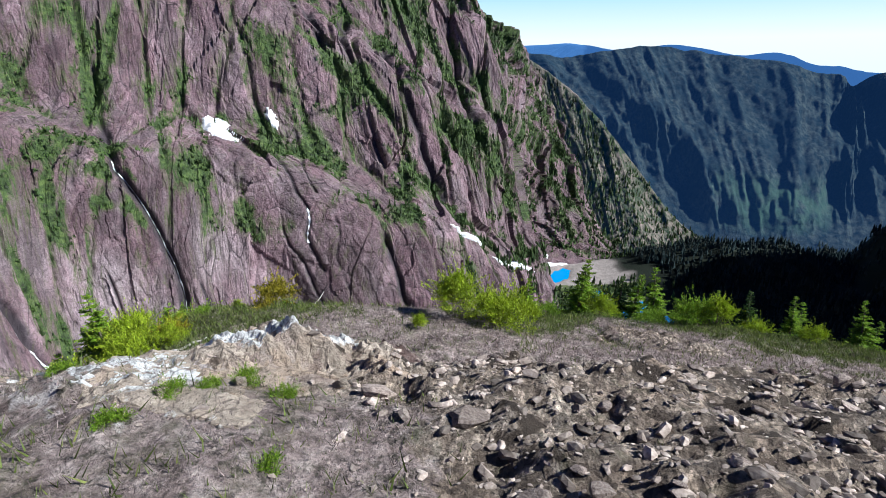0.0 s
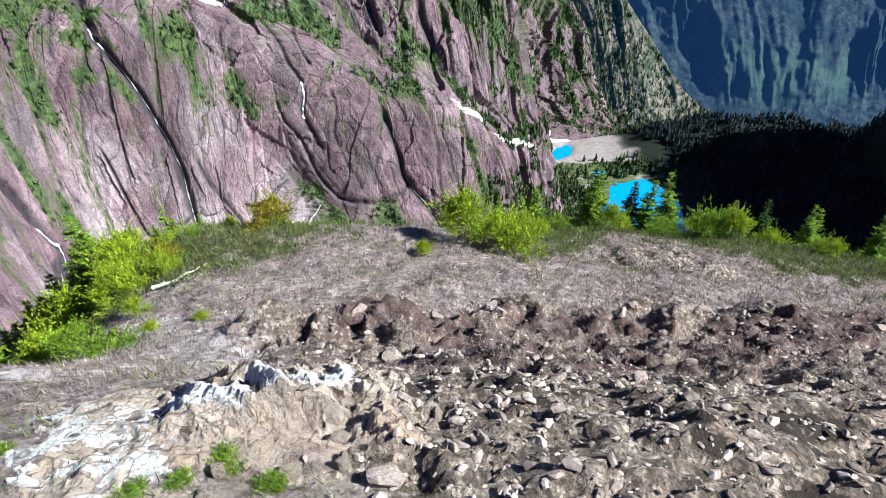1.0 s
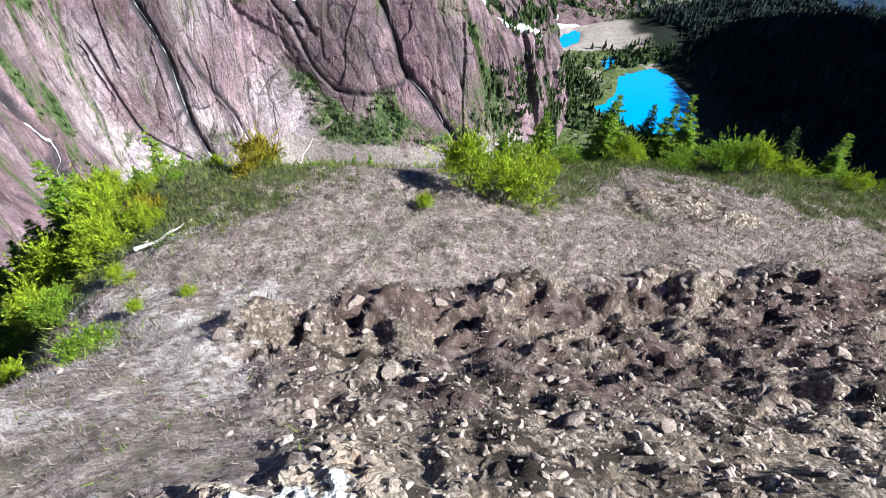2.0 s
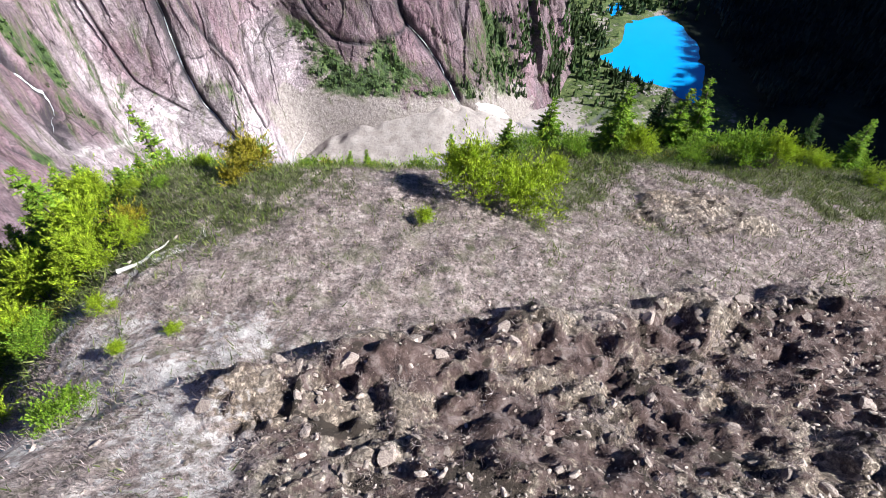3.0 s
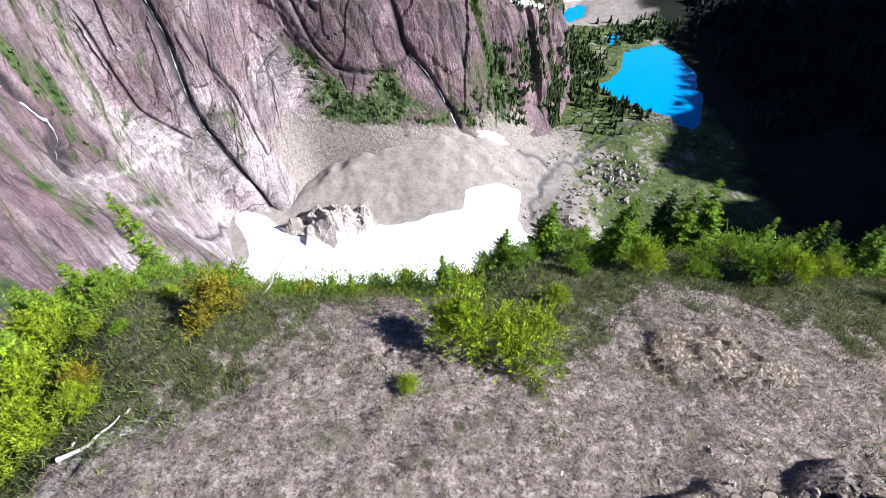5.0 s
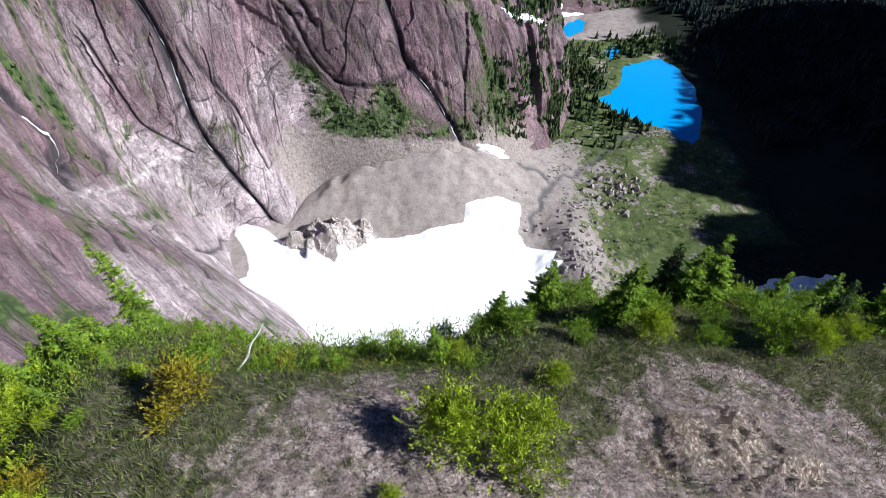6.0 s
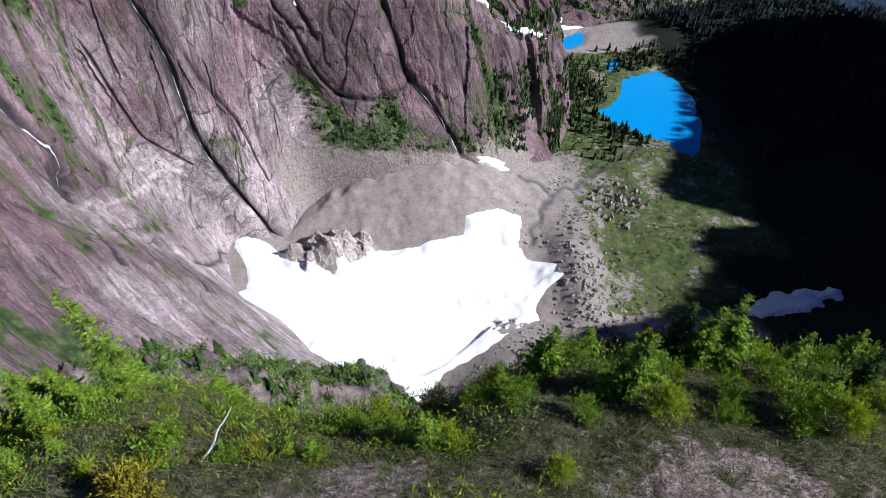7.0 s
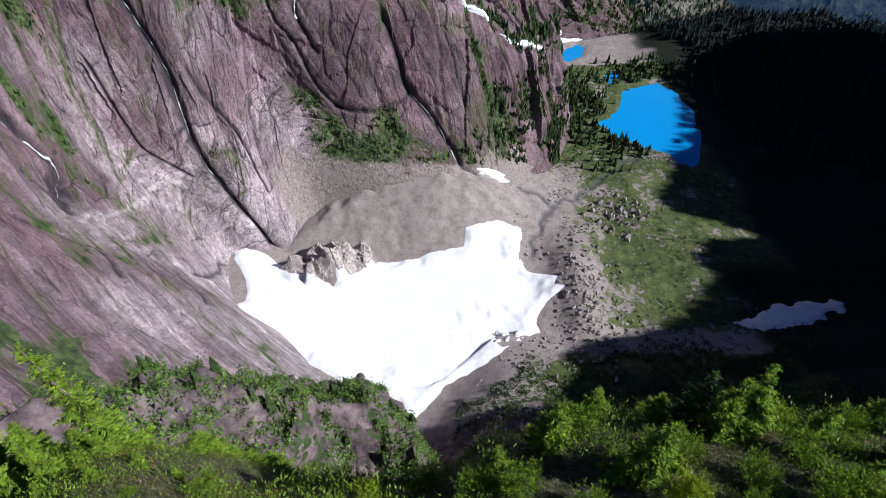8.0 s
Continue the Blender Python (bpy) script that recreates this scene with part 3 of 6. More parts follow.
    return m.done(col, m.bump(m.math("ADD", m.math("ADD", m.math("MULTIPLY", grit, 0.4), mid), broken), 0.16, 1.0))


def simple(name, stops, scale=1.0, rough=0.85, bump=0.02, detail=5, island=0.0, obj=0.0):
    """Speckled colour with grain; island or obj: how much pieces differ from one another."""
    m = Nodes(name, rough)
    n = m.noise(scale, detail, None, 0.62)
    col = m.ramp(n, *stops)
    if island or obj:
        r = m.t.nodes.new("ShaderNodeNewGeometry").outputs["Random Per Island"] if island else m.t.nodes.new("ShaderNodeObjectInfo").outputs["Random"]
        k = island or obj
        col = m.mix(1.0, col, m.ramp(r, (0.0, 1 - k), (0.5, 1.0), (1.0, 1 + k)), "MULTIPLY")
    return m.done(col, m.bump(n, bump, 0.8) if bump else None)


def leaf_material(name, a, b, c, k=0.35, scale=6.0):
    m = Nodes(name, 0.6)
    r = m.t.nodes.new("ShaderNodeNewGeometry").outputs["Random Per Island"]
    col = m.mix(m.noise(scale, 2), m.ramp(r, (0.0, a), (0.55, b), (1.0, c)), m.ramp(r, (0.0, b), (1.0, a)))
    col = m.mix(1.0, col, m.ramp(m.noise(0.45 * scale, 3, None, 0.6), (0.36, 0.40), (0.62, 1.30)), "MULTIPLY")
    tr = m.t.nodes.new("ShaderNodeBsdfTranslucent")
    m.link(col, tr.inputs["Color"])
    mixs = m.t.nodes.new("ShaderNodeMixShader")
    mixs.inputs[0].default_value = k
    m.done(col)
    m.link(m.b.outputs[0], mixs.inputs[1])
    m.link(tr.outputs[0], mixs.inputs[2])
    m.link(mixs.outputs[0], m.t.nodes["Material Output"].inputs[0])
    return m.mat


def water_material(name, deep, rough=0.08):
    m = Nodes(name, rough)
    m.b.inputs["Specular IOR Level"].default_value = 0.2
    n = m.noise(1 / 30, 4)
    col = m.mix(n, deep, tuple(c * 0.82 for c in deep))
    return m.done(col, m.bump(m.noise(1 / 1.5, 3), 0.02, 0.15))


def backdrop_material(name, low, high, haze_glow, green=0.0):
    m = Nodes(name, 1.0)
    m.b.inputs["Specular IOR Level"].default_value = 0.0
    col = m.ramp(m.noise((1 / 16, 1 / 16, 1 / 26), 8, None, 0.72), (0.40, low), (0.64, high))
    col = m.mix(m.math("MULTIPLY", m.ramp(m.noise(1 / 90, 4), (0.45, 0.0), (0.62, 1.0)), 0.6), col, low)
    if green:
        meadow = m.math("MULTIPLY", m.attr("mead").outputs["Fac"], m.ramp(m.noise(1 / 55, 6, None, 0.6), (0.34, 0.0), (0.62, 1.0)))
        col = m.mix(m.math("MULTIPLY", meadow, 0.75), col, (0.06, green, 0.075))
    # Even emission that stands in for haze in the air.
    m.b.inputs["Emission Color"].default_value = (*haze_glow, 1)
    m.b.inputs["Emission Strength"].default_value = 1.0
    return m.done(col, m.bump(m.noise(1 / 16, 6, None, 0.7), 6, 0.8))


M_WALL, M_VALLEY, M_GROUND = rock_wall_material(), valley_material(), ground_material()
M_SNOW = simple("old_snow", ((0.3, (0.78, 0.80, 0.84)), (0.6, (0.90, 0.91, 0.93))), 0.2, 0.6, 0.03)
M_LAKE = water_material("turquoise_lake_water", (0.010, 0.30, 0.72), 0.15)
M_FALL = simple("white_water", ((0.35, (0.55, 0.57, 0.6)), (0.6, (0.85, 0.87, 0.9))), 0.8, 0.4, 0.2)
M_FIR_FAR = leaf_material("conifer_far", (0.022, 0.044, 0.016), (0.052, 0.088, 0.026), (0.095, 0.135, 0.036), 0.1, 0.05)
M_SHRUB_FAR = leaf_material("shrub_far", (0.034, 0.070, 0.018), (0.080, 0.145, 0.032), (0.150, 0.225, 0.055), 0.15, 0.1)
M_SHRUB_RIB = leaf_material("scrub_on_the_rib", (0.045, 0.095, 0.02), (0.12, 0.21, 0.04), (0.27, 0.37, 0.08), 0.1, 0.4)
M_BOULDER = simple("boulder_stone", ((0.3, (0.16, 0.14, 0.135)), (0.55, (0.32, 0.285, 0.275)), (0.75, (0.45, 0.42, 0.40))), 0.6, 0.9, 0.3, 6, 0.3)
M_PALE_ROCK = simple("pale_ice_worn_rock", ((0.32, (0.17, 0.145, 0.135)), (0.46, (0.40, 0.35, 0.33)), (0.66, (0.56, 0.51, 0.48))), 0.35, 0.9, 0.3, 8)
M_STONE = simple("weathered_stone", ((0.28, (0.11, 0.083, 0.072)), (0.5, (0.26, 0.205, 0.178)), (0.72, (0.43, 0.365, 0.32))), 11, 0.9, 0.02, 6, 0, 0.4)
M_STONE_BITS = simple("stone_chips", ((0.28, (0.13, 0.10, 0.085)), (0.5, (0.31, 0.25, 0.215)), (0.72, (0.50, 0.435, 0.385))), 14, 0.9, 0.015, 5, 0.65)


def bedrock_material():
    """Tan fractured rock, bleached and lichen-streaked where the attribute says."""
    m = Nodes("tan_and_bleached_bedrock", 0.88)
    mid, fine = m.noise(2.6, 6, None, 0.62), m.noise(19, 8, None, 0.72)
    tan = m.ramp(mid, (0.3, (0.28, 0.22, 0.175)), (0.5, (0.48, 0.395, 0.32)), (0.72, (0.60, 0.51, 0.43)))
    tan = m.mix(m.math("MULTIPLY", m.ramp(m.noise(1.3, 4), (0.52, 0.0), (0.66, 1.0)), 0.5), tan, (0.40, 0.24, 0.14))
    tan = m.mix(m.ramp(fine, (0.33, 0.8), (0.47, 0.0)), tan, (0.09, 0.07, 0.062))
    white = m.ramp(m.noise(8, 8, None, 0.75), (0.30, (0.24, 0.235, 0.23)), (0.42, (0.60, 0.59, 0.585)), (0.58, (0.84, 0.835, 0.82)))
    white = m.mix(m.ramp(fine, (0.34, 0.8), (0.46, 0.0)), white, (0.11, 0.105, 0.10))
    on = m.math("ADD", m.attr("bleach").outputs["Fac"], m.math("MULTIPLY", m.math("SUBTRACT", m.noise(5, 7, None, 0.7), 0.5), 1.6))
    col = m.mix(m.ramp(on, (0.42, 0.0), (0.58, 1.0)), tan, white)
    crack = m.cells((4.2, 3.0, 3.4), None, "DISTANCE_TO_EDGE")
    col = m.mix(m.math("MULTIPLY", m.ramp(crack, (0.0, 1.0), (0.05, 0.0)), m.ramp(mid, (0.42, 0.0), (0.55, 0.8))), col, (0.06, 0.048, 0.042))
    return m.done(col, m.bump(m.math("ADD", fine, mid), 0.06, 1.0))


M_OUTCROP = bedrock_material()
M_BARK = simple("grey_bark", ((0.3, (0.08, 0.06, 0.05)), (0.7, (0.22, 0.185, 0.16))), 20, 0.95, 0.01)
M_DEAD = simple("bleached_dead_wood", ((0.3, (0.34, 0.31, 0.29)), (0.7, (0.70, 0.66, 0.63))), 16, 0.8, 0.01)
M_FIR = leaf_material("fir_needles", (0.050, 0.105, 0.012), (0.24, 0.41, 0.030), (0.54, 0.68, 0.058), 0.26)
M_YELLOW = leaf_material("yellow_green_leaves", (0.12, 0.19, 0.010), (0.38, 0.51, 0.024), (0.68, 0.75, 0.055), 0.24)
M_OCHRE = leaf_material("ochre_leaves", (0.13, 0.12, 0.012), (0.36, 0.31, 0.022), (0.55, 0.42, 0.04), 0.15)
M_HEATH = leaf_material("dry_heather", (0.10, 0.070, 0.066), (0.40, 0.315, 0.30), (0.68, 0.57, 0.53), 0.12)
M_GRASS = leaf_material("green_heather", (0.045, 0.068, 0.016), (0.15, 0.195, 0.045), (0.40, 0.41, 0.13), 0.2)
# The side ridge has a faint blue emission added as haze.
M_SIDE = backdrop_material("wooded_ridge_with_haze_glow", (0.035, 0.055, 0.030), (0.24, 0.19, 0.17), (0.0, 0.003, 0.009))
# Distance haze is painted into these two: blue colours and a blue emission.
M_FARHILL = backdrop_material("haze_tinted_wooded_mountain", (0.011, 0.022, 0.030), (0.060, 0.074, 0.070), (0.003, 0.011, 0.034), 0.11)
M_HAZE = backdrop_material("haze_tinted_far_ridge", (0.03, 0.07, 0.14), (0.04, 0.085, 0.16), (0.03, 0.09, 0.24))
# Darker, bluer copy of conifer_far: haze and dim light put into the colours.
M_FIR_HAZE = leaf_material("conifer_haze_tinted", (0.012, 0.024, 0.028), (0.024, 0.044, 0.046), (0.042, 0.066, 0.062), 0.1, 0.05)
M_FERN = leaf_material("slope_greenery", (0.040, 0.085, 0.012), (0.18, 0.30, 0.025), (0.42, 0.55, 0.05), 0.15)
M_DARK = leaf_material("dark_fir_needles", (0.014, 0.034, 0.009), (0.055, 0.115, 0.018), (0.14, 0.24, 0.03), 0.1)


# ---- mesh writers ----
def mesh_of(name, verts, faces, material=None, attrs=None, flat=False):
    """A mesh from arrays; faces: an (n, 3) or (n, 4) array."""
    verts, faces = np.asarray(verts, np.float32), np.asarray(faces, np.int32)
    me = bpy.data.meshes.new(name)
    k = faces.shape[1]
    me.vertices.add(len(verts))
    me.vertices.foreach_set("co", verts.ravel())
    me.loops.add(faces.size)
    me.loops.foreach_set("vertex_index", faces.ravel())
    me.polygons.add(len(faces))
    me.polygons.foreach_set("loop_start", np.arange(0, faces.size, k, dtype=np.int32))
    me.polygons.foreach_set("use_smooth", np.full(len(faces), not flat))
    for key, val in (attrs or {}).items():
        val = np.asarray(val, np.float32)
        a = me.attributes.new(key, "FLOAT_VECTOR" if val.ndim == 2 else "FLOAT", "POINT")
        a.data.foreach_set("vector" if val.ndim == 2 else "value", val.ravel())
    me.update(calc_edges=True)
    if material:
        me.materials.append(material)
    return me


def grid_faces(n, m):
    i = np.arange(n * m).reshape(n, m)
    return np.stack([i[:-1, :-1], i[1:, :-1], i[1:, 1:], i[:-1, 1:]], -1).reshape(-1, 4)


def sheet(name, p, material, attrs=None, flip=False, mask=None, flat=False):
    """An object from a grid of points (n, m, 3)."""
    f = grid_faces(*p.shape[:2])
    if flip:
        f = f[:, ::-1]
    if mask is not None:
        f = f[mask.ravel()[f].any(1)]
    ob = new(name, mesh_of(name, p.reshape(-1, 3), f, material, {k: v.reshape(-1, 3) if v.ndim == 3 else v.ravel() for k, v in (attrs or {}).items()}, flat))
    return ob


def scatter(name, template, places, sizes, turns, material, squash=None, flat=False):
    """Copies of a template (verts, tris) joined into one mesh object."""
    tv, tf = template
    c, s = np.cos(turns)[:, None], np.sin(turns)[:, None]
    x, y, z = tv[:, 0][None], tv[:, 1][None], tv[:, 2][None]
    sx = sizes[:, None]
    sz = (squash if squash is not None else sizes)[:, None]
    v = np.stack([(x * c - y * s) * sx, (x * s + y * c) * sx, z * sz], -1) + places[:, None, :]
    f = tf[None] + (np.arange(len(places)) * len(tv))[:, None, None]
    return new(name, mesh_of(name, v.reshape(-1, 3), f.reshape(-1, tf.shape[1]), material, None, flat))


rng = np.random.default_rng(11)

# ---- the land ----
gx = np.concatenate([np.linspace(-42, -14.2, 70), np.linspace(-14, 20, 330), np.linspace(20.3, 44, 60)])
gy = np.concatenate([np.linspace(-30, -0.3, 40), np.linspace(0, 27, 260), np.linspace(27.3, 44, 50)])


def green_edge(x):
    """How far out the dry turf reaches before the green heather begins."""
    return np.interp(x, (-10, -8.2, -7.4, -5.4, -3.3, -1.8, -0.4, 1.0, 3.2, 4.8, 6.9, 10.5, 13.0, 16.0, 20), (13.5, 14.3, 16.7, 17.5, 19.1, 20.8, 20.4, 18.6, 17.1, 18.8, 20.8, 21.4, 20.6, 19.2, 18.0))


def rocky(x, y):
    """Where the summit is bare rubble, 0 to 1."""
    d = 12.2 + 0.34 * np.clip(x, -12, 14) - 0.012 * np.clip(x, 0, 20) ** 2 + 1.0 * vn(x / 3.1, y / 3.1, 81)
    bare = smooth(0.9, -0.9, y - d) * smooth(-2.6, -0.6, x + 0.55 * (y - 5.5) - 0.8 * vn(x / 2, y / 2, 82))
    return np.maximum(bare, smooth(1.15, 0.7, np.hypot((x - 8.3) / 2.6, (y - 18.6) / 1.3) + 0.3 * vn(x, y, 88)))


def outcrop_line(x, y):
    """Signed distance to the crest of the bedrock rib (positive on its steep side), and how strongly it shows."""
    e = 0.43 * (x + 1.25) - 0.90 * (y - 5.75) + 0.25 * vn(x / 0.8, y / 0.8, 105) + 0.12 * vn(x / 0.3, y / 0.3, 106)
    k = 0.90 * (x + 1.25) + 0.43 * (y - 5.75)
    return e, smooth(1.0, -0.2, k) * smooth(-4.2, -2.6, k) * (0.30 + 0.70 * smooth(-1.8, -0.9, k)) * (0.88 + 0.15 * vn(k / 0.5, 0.5, 107))


def knoll_fine(x, y):
    r = rocky(x, y)
    z = knoll(x, y) + 0.05 * fbm(x / 0.5, y / 0.5, 3, 83) + 0.16 * fbm(x / 2.6, y / 2.6, 3, 84)
    z = z + r * (0.13 * ridged(x / 1.5, (y + 0.4 * x) / 1.1, 4, 85, 0.6) + 0.06 * ridged(x / 0.4, y / 0.4, 2, 86, 0.6) + smooth(7, 9.5, y) * smooth(17, 15, y) * (0.14 * ridged(x / 1.1, (y - 0.5 * x) / 0.7, 3, 94, 0.6) + 0.20 * smooth(0.0, 0.45, vn(x / 0.85, (y - 0.3 * x) / 0.55, 96) + 0.25 * vn(x / 0.22, y / 0.22, 97)) + 0.08 * smooth(0.0, 0.4, vn(x / 0.34, y / 0.28, 98))))
    e, q = outcrop_line(x, y)
    z = z + (0.50 * smooth(-1.5, -0.1, e) * smooth(0.40, -0.05, e) + 0.13 * ridged(x / 0.5 + y / 0.9, y / 0.35, 4, 104, 0.65) * smooth(-1.8, -0.6, e) * smooth(0.8, 0.2, e)) * q
    # broken step where the rubble ends above the bench
    lip = 12.4 + 0.36 * np.clip(x, -12, 14) - 0.012 * np.clip(x, 0, 20) ** 2
    e = y - lip + 0.5 * vn(x / 0.9, y / 0.9, 89)
    z = z + 0.75 * smooth(-2.2, -0.3, e) * smooth(0.25, -0.1, e) * smooth(-7, -3, x) * np.clip(0.75 + 0.8 * vn(x / 1.6, y / 2.5, 87), 0.1, 1.5)
    return z


X, Y = np.meshgrid(gx, gy, indexing="ij")
Z = knoll_fine(X, Y)
R = rocky(X, Y)
edge = smooth(30, 42, np.hypot(X * 0.95, (Y - 10)))
Z = Z - 3.0 * edge
lush = smooth(0.1, 0.6, fbm(X / 2.2, Y / 2.2, 3, 90) * 0.7 * 0.6 + 1.3 * smooth(-2.6, 2.6, Y - green_edge(X) + 1.3 * vn(X / 0.8, Y / 0.8, 114)) - 0.35 + 0.4 * fbm(X / 0.5, Y / 0.5, 2, 113) - 0.9 * smooth(8, 2, Y) * (vn(X / 1.1, Y / 1.1, 91) < 0.35))
oe, oq = outcrop_line(X, Y)
whit = np.maximum(0.4 * smooth(-1.6, -0.7, oe) * smooth(0.12, -0.15, oe) * np.clip(oq, 0, 1), 0.5 * smooth(-7.5, -4.5, X) * smooth(-1.6, -3.0, X + 0.3 * (Y - 6)) * smooth(8.2, 7.2, Y - 0.3 * X) * smooth(3.0, 4.4, Y)) * smooth(-0.35, 0.35, fbm(X / 0.8, Y / 0.5, 4, 92, 0.65))
tanr = smooth(-0.25, 0.05, oe) * smooth(1.5, 0.5, oe + 0.3 * vn(X, Y, 108)) * np.clip(oq, 0, 1)
# Dark holes in the rubble, painted as flat patches.
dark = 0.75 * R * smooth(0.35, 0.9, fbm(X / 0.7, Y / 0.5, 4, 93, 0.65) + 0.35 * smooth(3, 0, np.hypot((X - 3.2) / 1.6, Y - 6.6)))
trail, _ = along([(-13.5, 10.5, 0), (-11.0, 12.6, 0), (-8.8, 14.2, 0), (-7.4, 16.0, 0)], X + 0.4 * vn(X, Y, 109), Y)
whit = np.maximum(whit, 0.5 * smooth(0.55, 0.15, trail) + 0.62 * smooth(-1.5, -4.0, X + 0.3 * vn(X, Y, 111)) * smooth(6, 8, Y) * smooth(14.5, 12, Y) * (0.8 + 0.6 * vn(X / 1.2, Y / 1.2, 112)))
ground = sheet("ground", np.stack([X, Y, Z], -1), M_GROUND, {"turf": (1 - R * (1 - 0.5 * smooth(-0.1, 0.4, fbm(X / 0.9, Y / 0.7, 3, 118)) * smooth(7, 9, Y))) * (1 - np.clip(tanr, 0, 1)), "tan": tanr, "lush": lush * (1 - 0.6 * R), "pale": whit, "dark": dark, "soil_shade": R * smooth(6.5, 8.5, Y - 0.15 * X) * smooth(16.8, 15.5, Y) * (0.62 + 0.5 * vn(X / 1.3, Y / 0.9, 94))})
tagged(ground, "bare stony summit ridge with dry heather turf", "ground", kind="structure")

# valley, in rings round the summit
ang = np.concatenate([np.linspace(-180, -54, 24)[:-1], np.linspace(-54, 54, 350), np.linspace(54, 100, 130)[1:], np.linspace(100, 180, 16)[1:]])
rad = np.concatenate([np.geomspace(18, 240, 120)[:-1], np.arange(240, 1130, 4.4), np.geomspace(1135, 4800, 60)])
A, Q = np.meshgrid(np.radians(ang), rad, indexing="ij")
VX, VY = Q * np.sin(A), 14 + Q * np.cos(A)
VZ = valley(VX, VY) - 1.6 * smooth(40, 30, Q)
sdl = inside(LAKE, VX, VY)
v_rock = np.maximum(smooth(118, 60, VY - 0.25 * np.abs(VX)) , smooth(6, 22, VZ - FLOOR) * smooth(260, 225, VY) * smooth(300, 200, np.abs(VX)))
ribd, _ = along(RIB, VX, VY)
v_rock = np.maximum(v_rock, smooth(120, 70, ribd))
green_field = smooth(-30, 50, VX - 150 - 0.10 * (VY - 420) + 30 * vn(VX / 40, VY / 40, 95)) * smooth(330, 380, VY) * smooth(1005, 970, VY + 12 * vn(VX / 25, VY / 25, 114))
green_field = np.maximum(green_field, smooth(600, 660, VY + 14 * vn(VX / 22, VY / 22, 96)) * smooth(80, 130, VX) * smooth(1010, 990, VY))
v_veg = np.clip(green_field, 0, 1) * (0.78 + 0.3 * fbm(VX / 30, VY / 30, 3, 103))
v_veg = np.maximum(v_veg, smooth(60, 110, VX + 12 * vn(VX / 20, VY / 20, 119)) * smooth(345, 310, VY + 12 * vn(VX / 25, VY / 25, 120)))
v_veg = np.maximum(v_veg, v_rock * 0.45 * smooth(-0.2, 0.6, fbm(VX / 20, VY / 20, 4, 97)))
v_wood_shade = smooth(412, 450, VX + 0.25 * (VY - 860) * 0 + 25 * vn(VX / 40, VY / 40, 98)) * smooth(640, 720, VY)
v_wood_shade = np.maximum(v_wood_shade, smooth(1130, 1190, VY))
# Here the same near-black paints the ridge's shade onto open ground.
v_wood_shade = np.maximum(v_wood_shade, smooth(372, 405, VX + 14 * vn(VX / 20, VY / 20, 99)) * smooth(100, 200, VY))
v_wood_shade = np.maximum(v_wood_shade, smooth(290, 330, VX + 10 * vn(VX / 20, VY / 20, 99)) * smooth(470, 440, VY) * smooth(100, 200, VY))
std, _ = along(STREAM, VX + 7 * vn(VX / 17, VY / 17, 15), VY + 7 * vn(VX / 17, VY / 17, 16))
st2, _ = along(STREAM_B, VX + 7 * vn(VX / 17, VY / 17, 15), VY + 7 * vn(VX / 17, VY / 17, 16))
v_wet = smooth(4.5, 1.5, np.minimum(std, st2)) * 0.8
land = sheet("ground_valley", np.stack([VX, VY, VZ], -1), M_VALLEY, {"veg": v_veg, "rock": v_rock, "wood": v_wood_shade, "wet_and_dark": v_wet}, flip=True)
tagged(land, "cirque basin with scree, meadow, wooded slopes and painted shade", "ground", kind="structure")

# cirque wall
S, V = np.meshgrid(np.concatenate([np.linspace(0, 0.14, 110)[:-1], np.linspace(0.14, 0.70, 640)[:-1], np.linspace(0.70, 1, 110)]), np.concatenate([np.linspace(-0.06, 0.45, 220)[:-1], np.linspace(0.45, 1, 110), np.linspace(1.03, 1.5, 8)]), indexing="ij")
WP, WN = wall_point(S, V)
veg = wall_veg(S, V)
U_, W_ = S * SL, V * VL
pale = smooth(0.25, 0.03, V + 0.10 * vn(U_ / 70, W_ / 40, 100)) * smooth(0.50, 0.36, S)
bu, bw = U_ + 5 * vn(U_ / 22, W_ / 22, 65), W_ + 5 * vn(U_ / 22, W_ / 22, 66)
sb, so, ss, sn = wall_seams(U_, W_)
la, lb = wall_lean(U_, W_)
# Wet gullies, dark cracks and seams; the shade inside clefts is painted in too.
wet_and_dark = 0.85 * np.maximum(np.maximum(0.8 * smooth(0.04, 0.0, sb + 0.03 * vn(U_ / 9, W_ / 9, 193)) * smooth(0.25, 0.7, vn(U_ / 40, W_ / 40, 194)), 0.5 * joints(la, lb, 37, 211)), np.maximum(smooth(9, 3, stroke(GULLIES, bu, bw) + 3 * vn(U_ / 9, W_ / 9, 101)), smooth(2.8, 0.8, stroke(CRACKS, bu, bw))))
scree = smooth(0.075, 0.02, V + 0.02 * vn(U_ / 18, W_ / 18, 197)) * smooth(0.352, 0.375, S) * smooth(0.60, 0.56, S)
vein = smooth(4.5, 1.0, stroke(VEIN, bu, bw) + 2.5 * vn(U_ / 6, W_ / 6, 102))
wall = sheet("cliff_wall", WP, M_WALL, {"veg": veg, "pale": pale, "wet_and_dark": wet_and_dark, "vein": vein, "tone": 0.5 * so + 0.5 * sn, "scree": scree, "flow": np.stack([la, lb, 0 * W_], -1)}, flat=True)
tagged(wall, "towering mauve-brown rock wall with green ledges", "cliff", kind="structure")


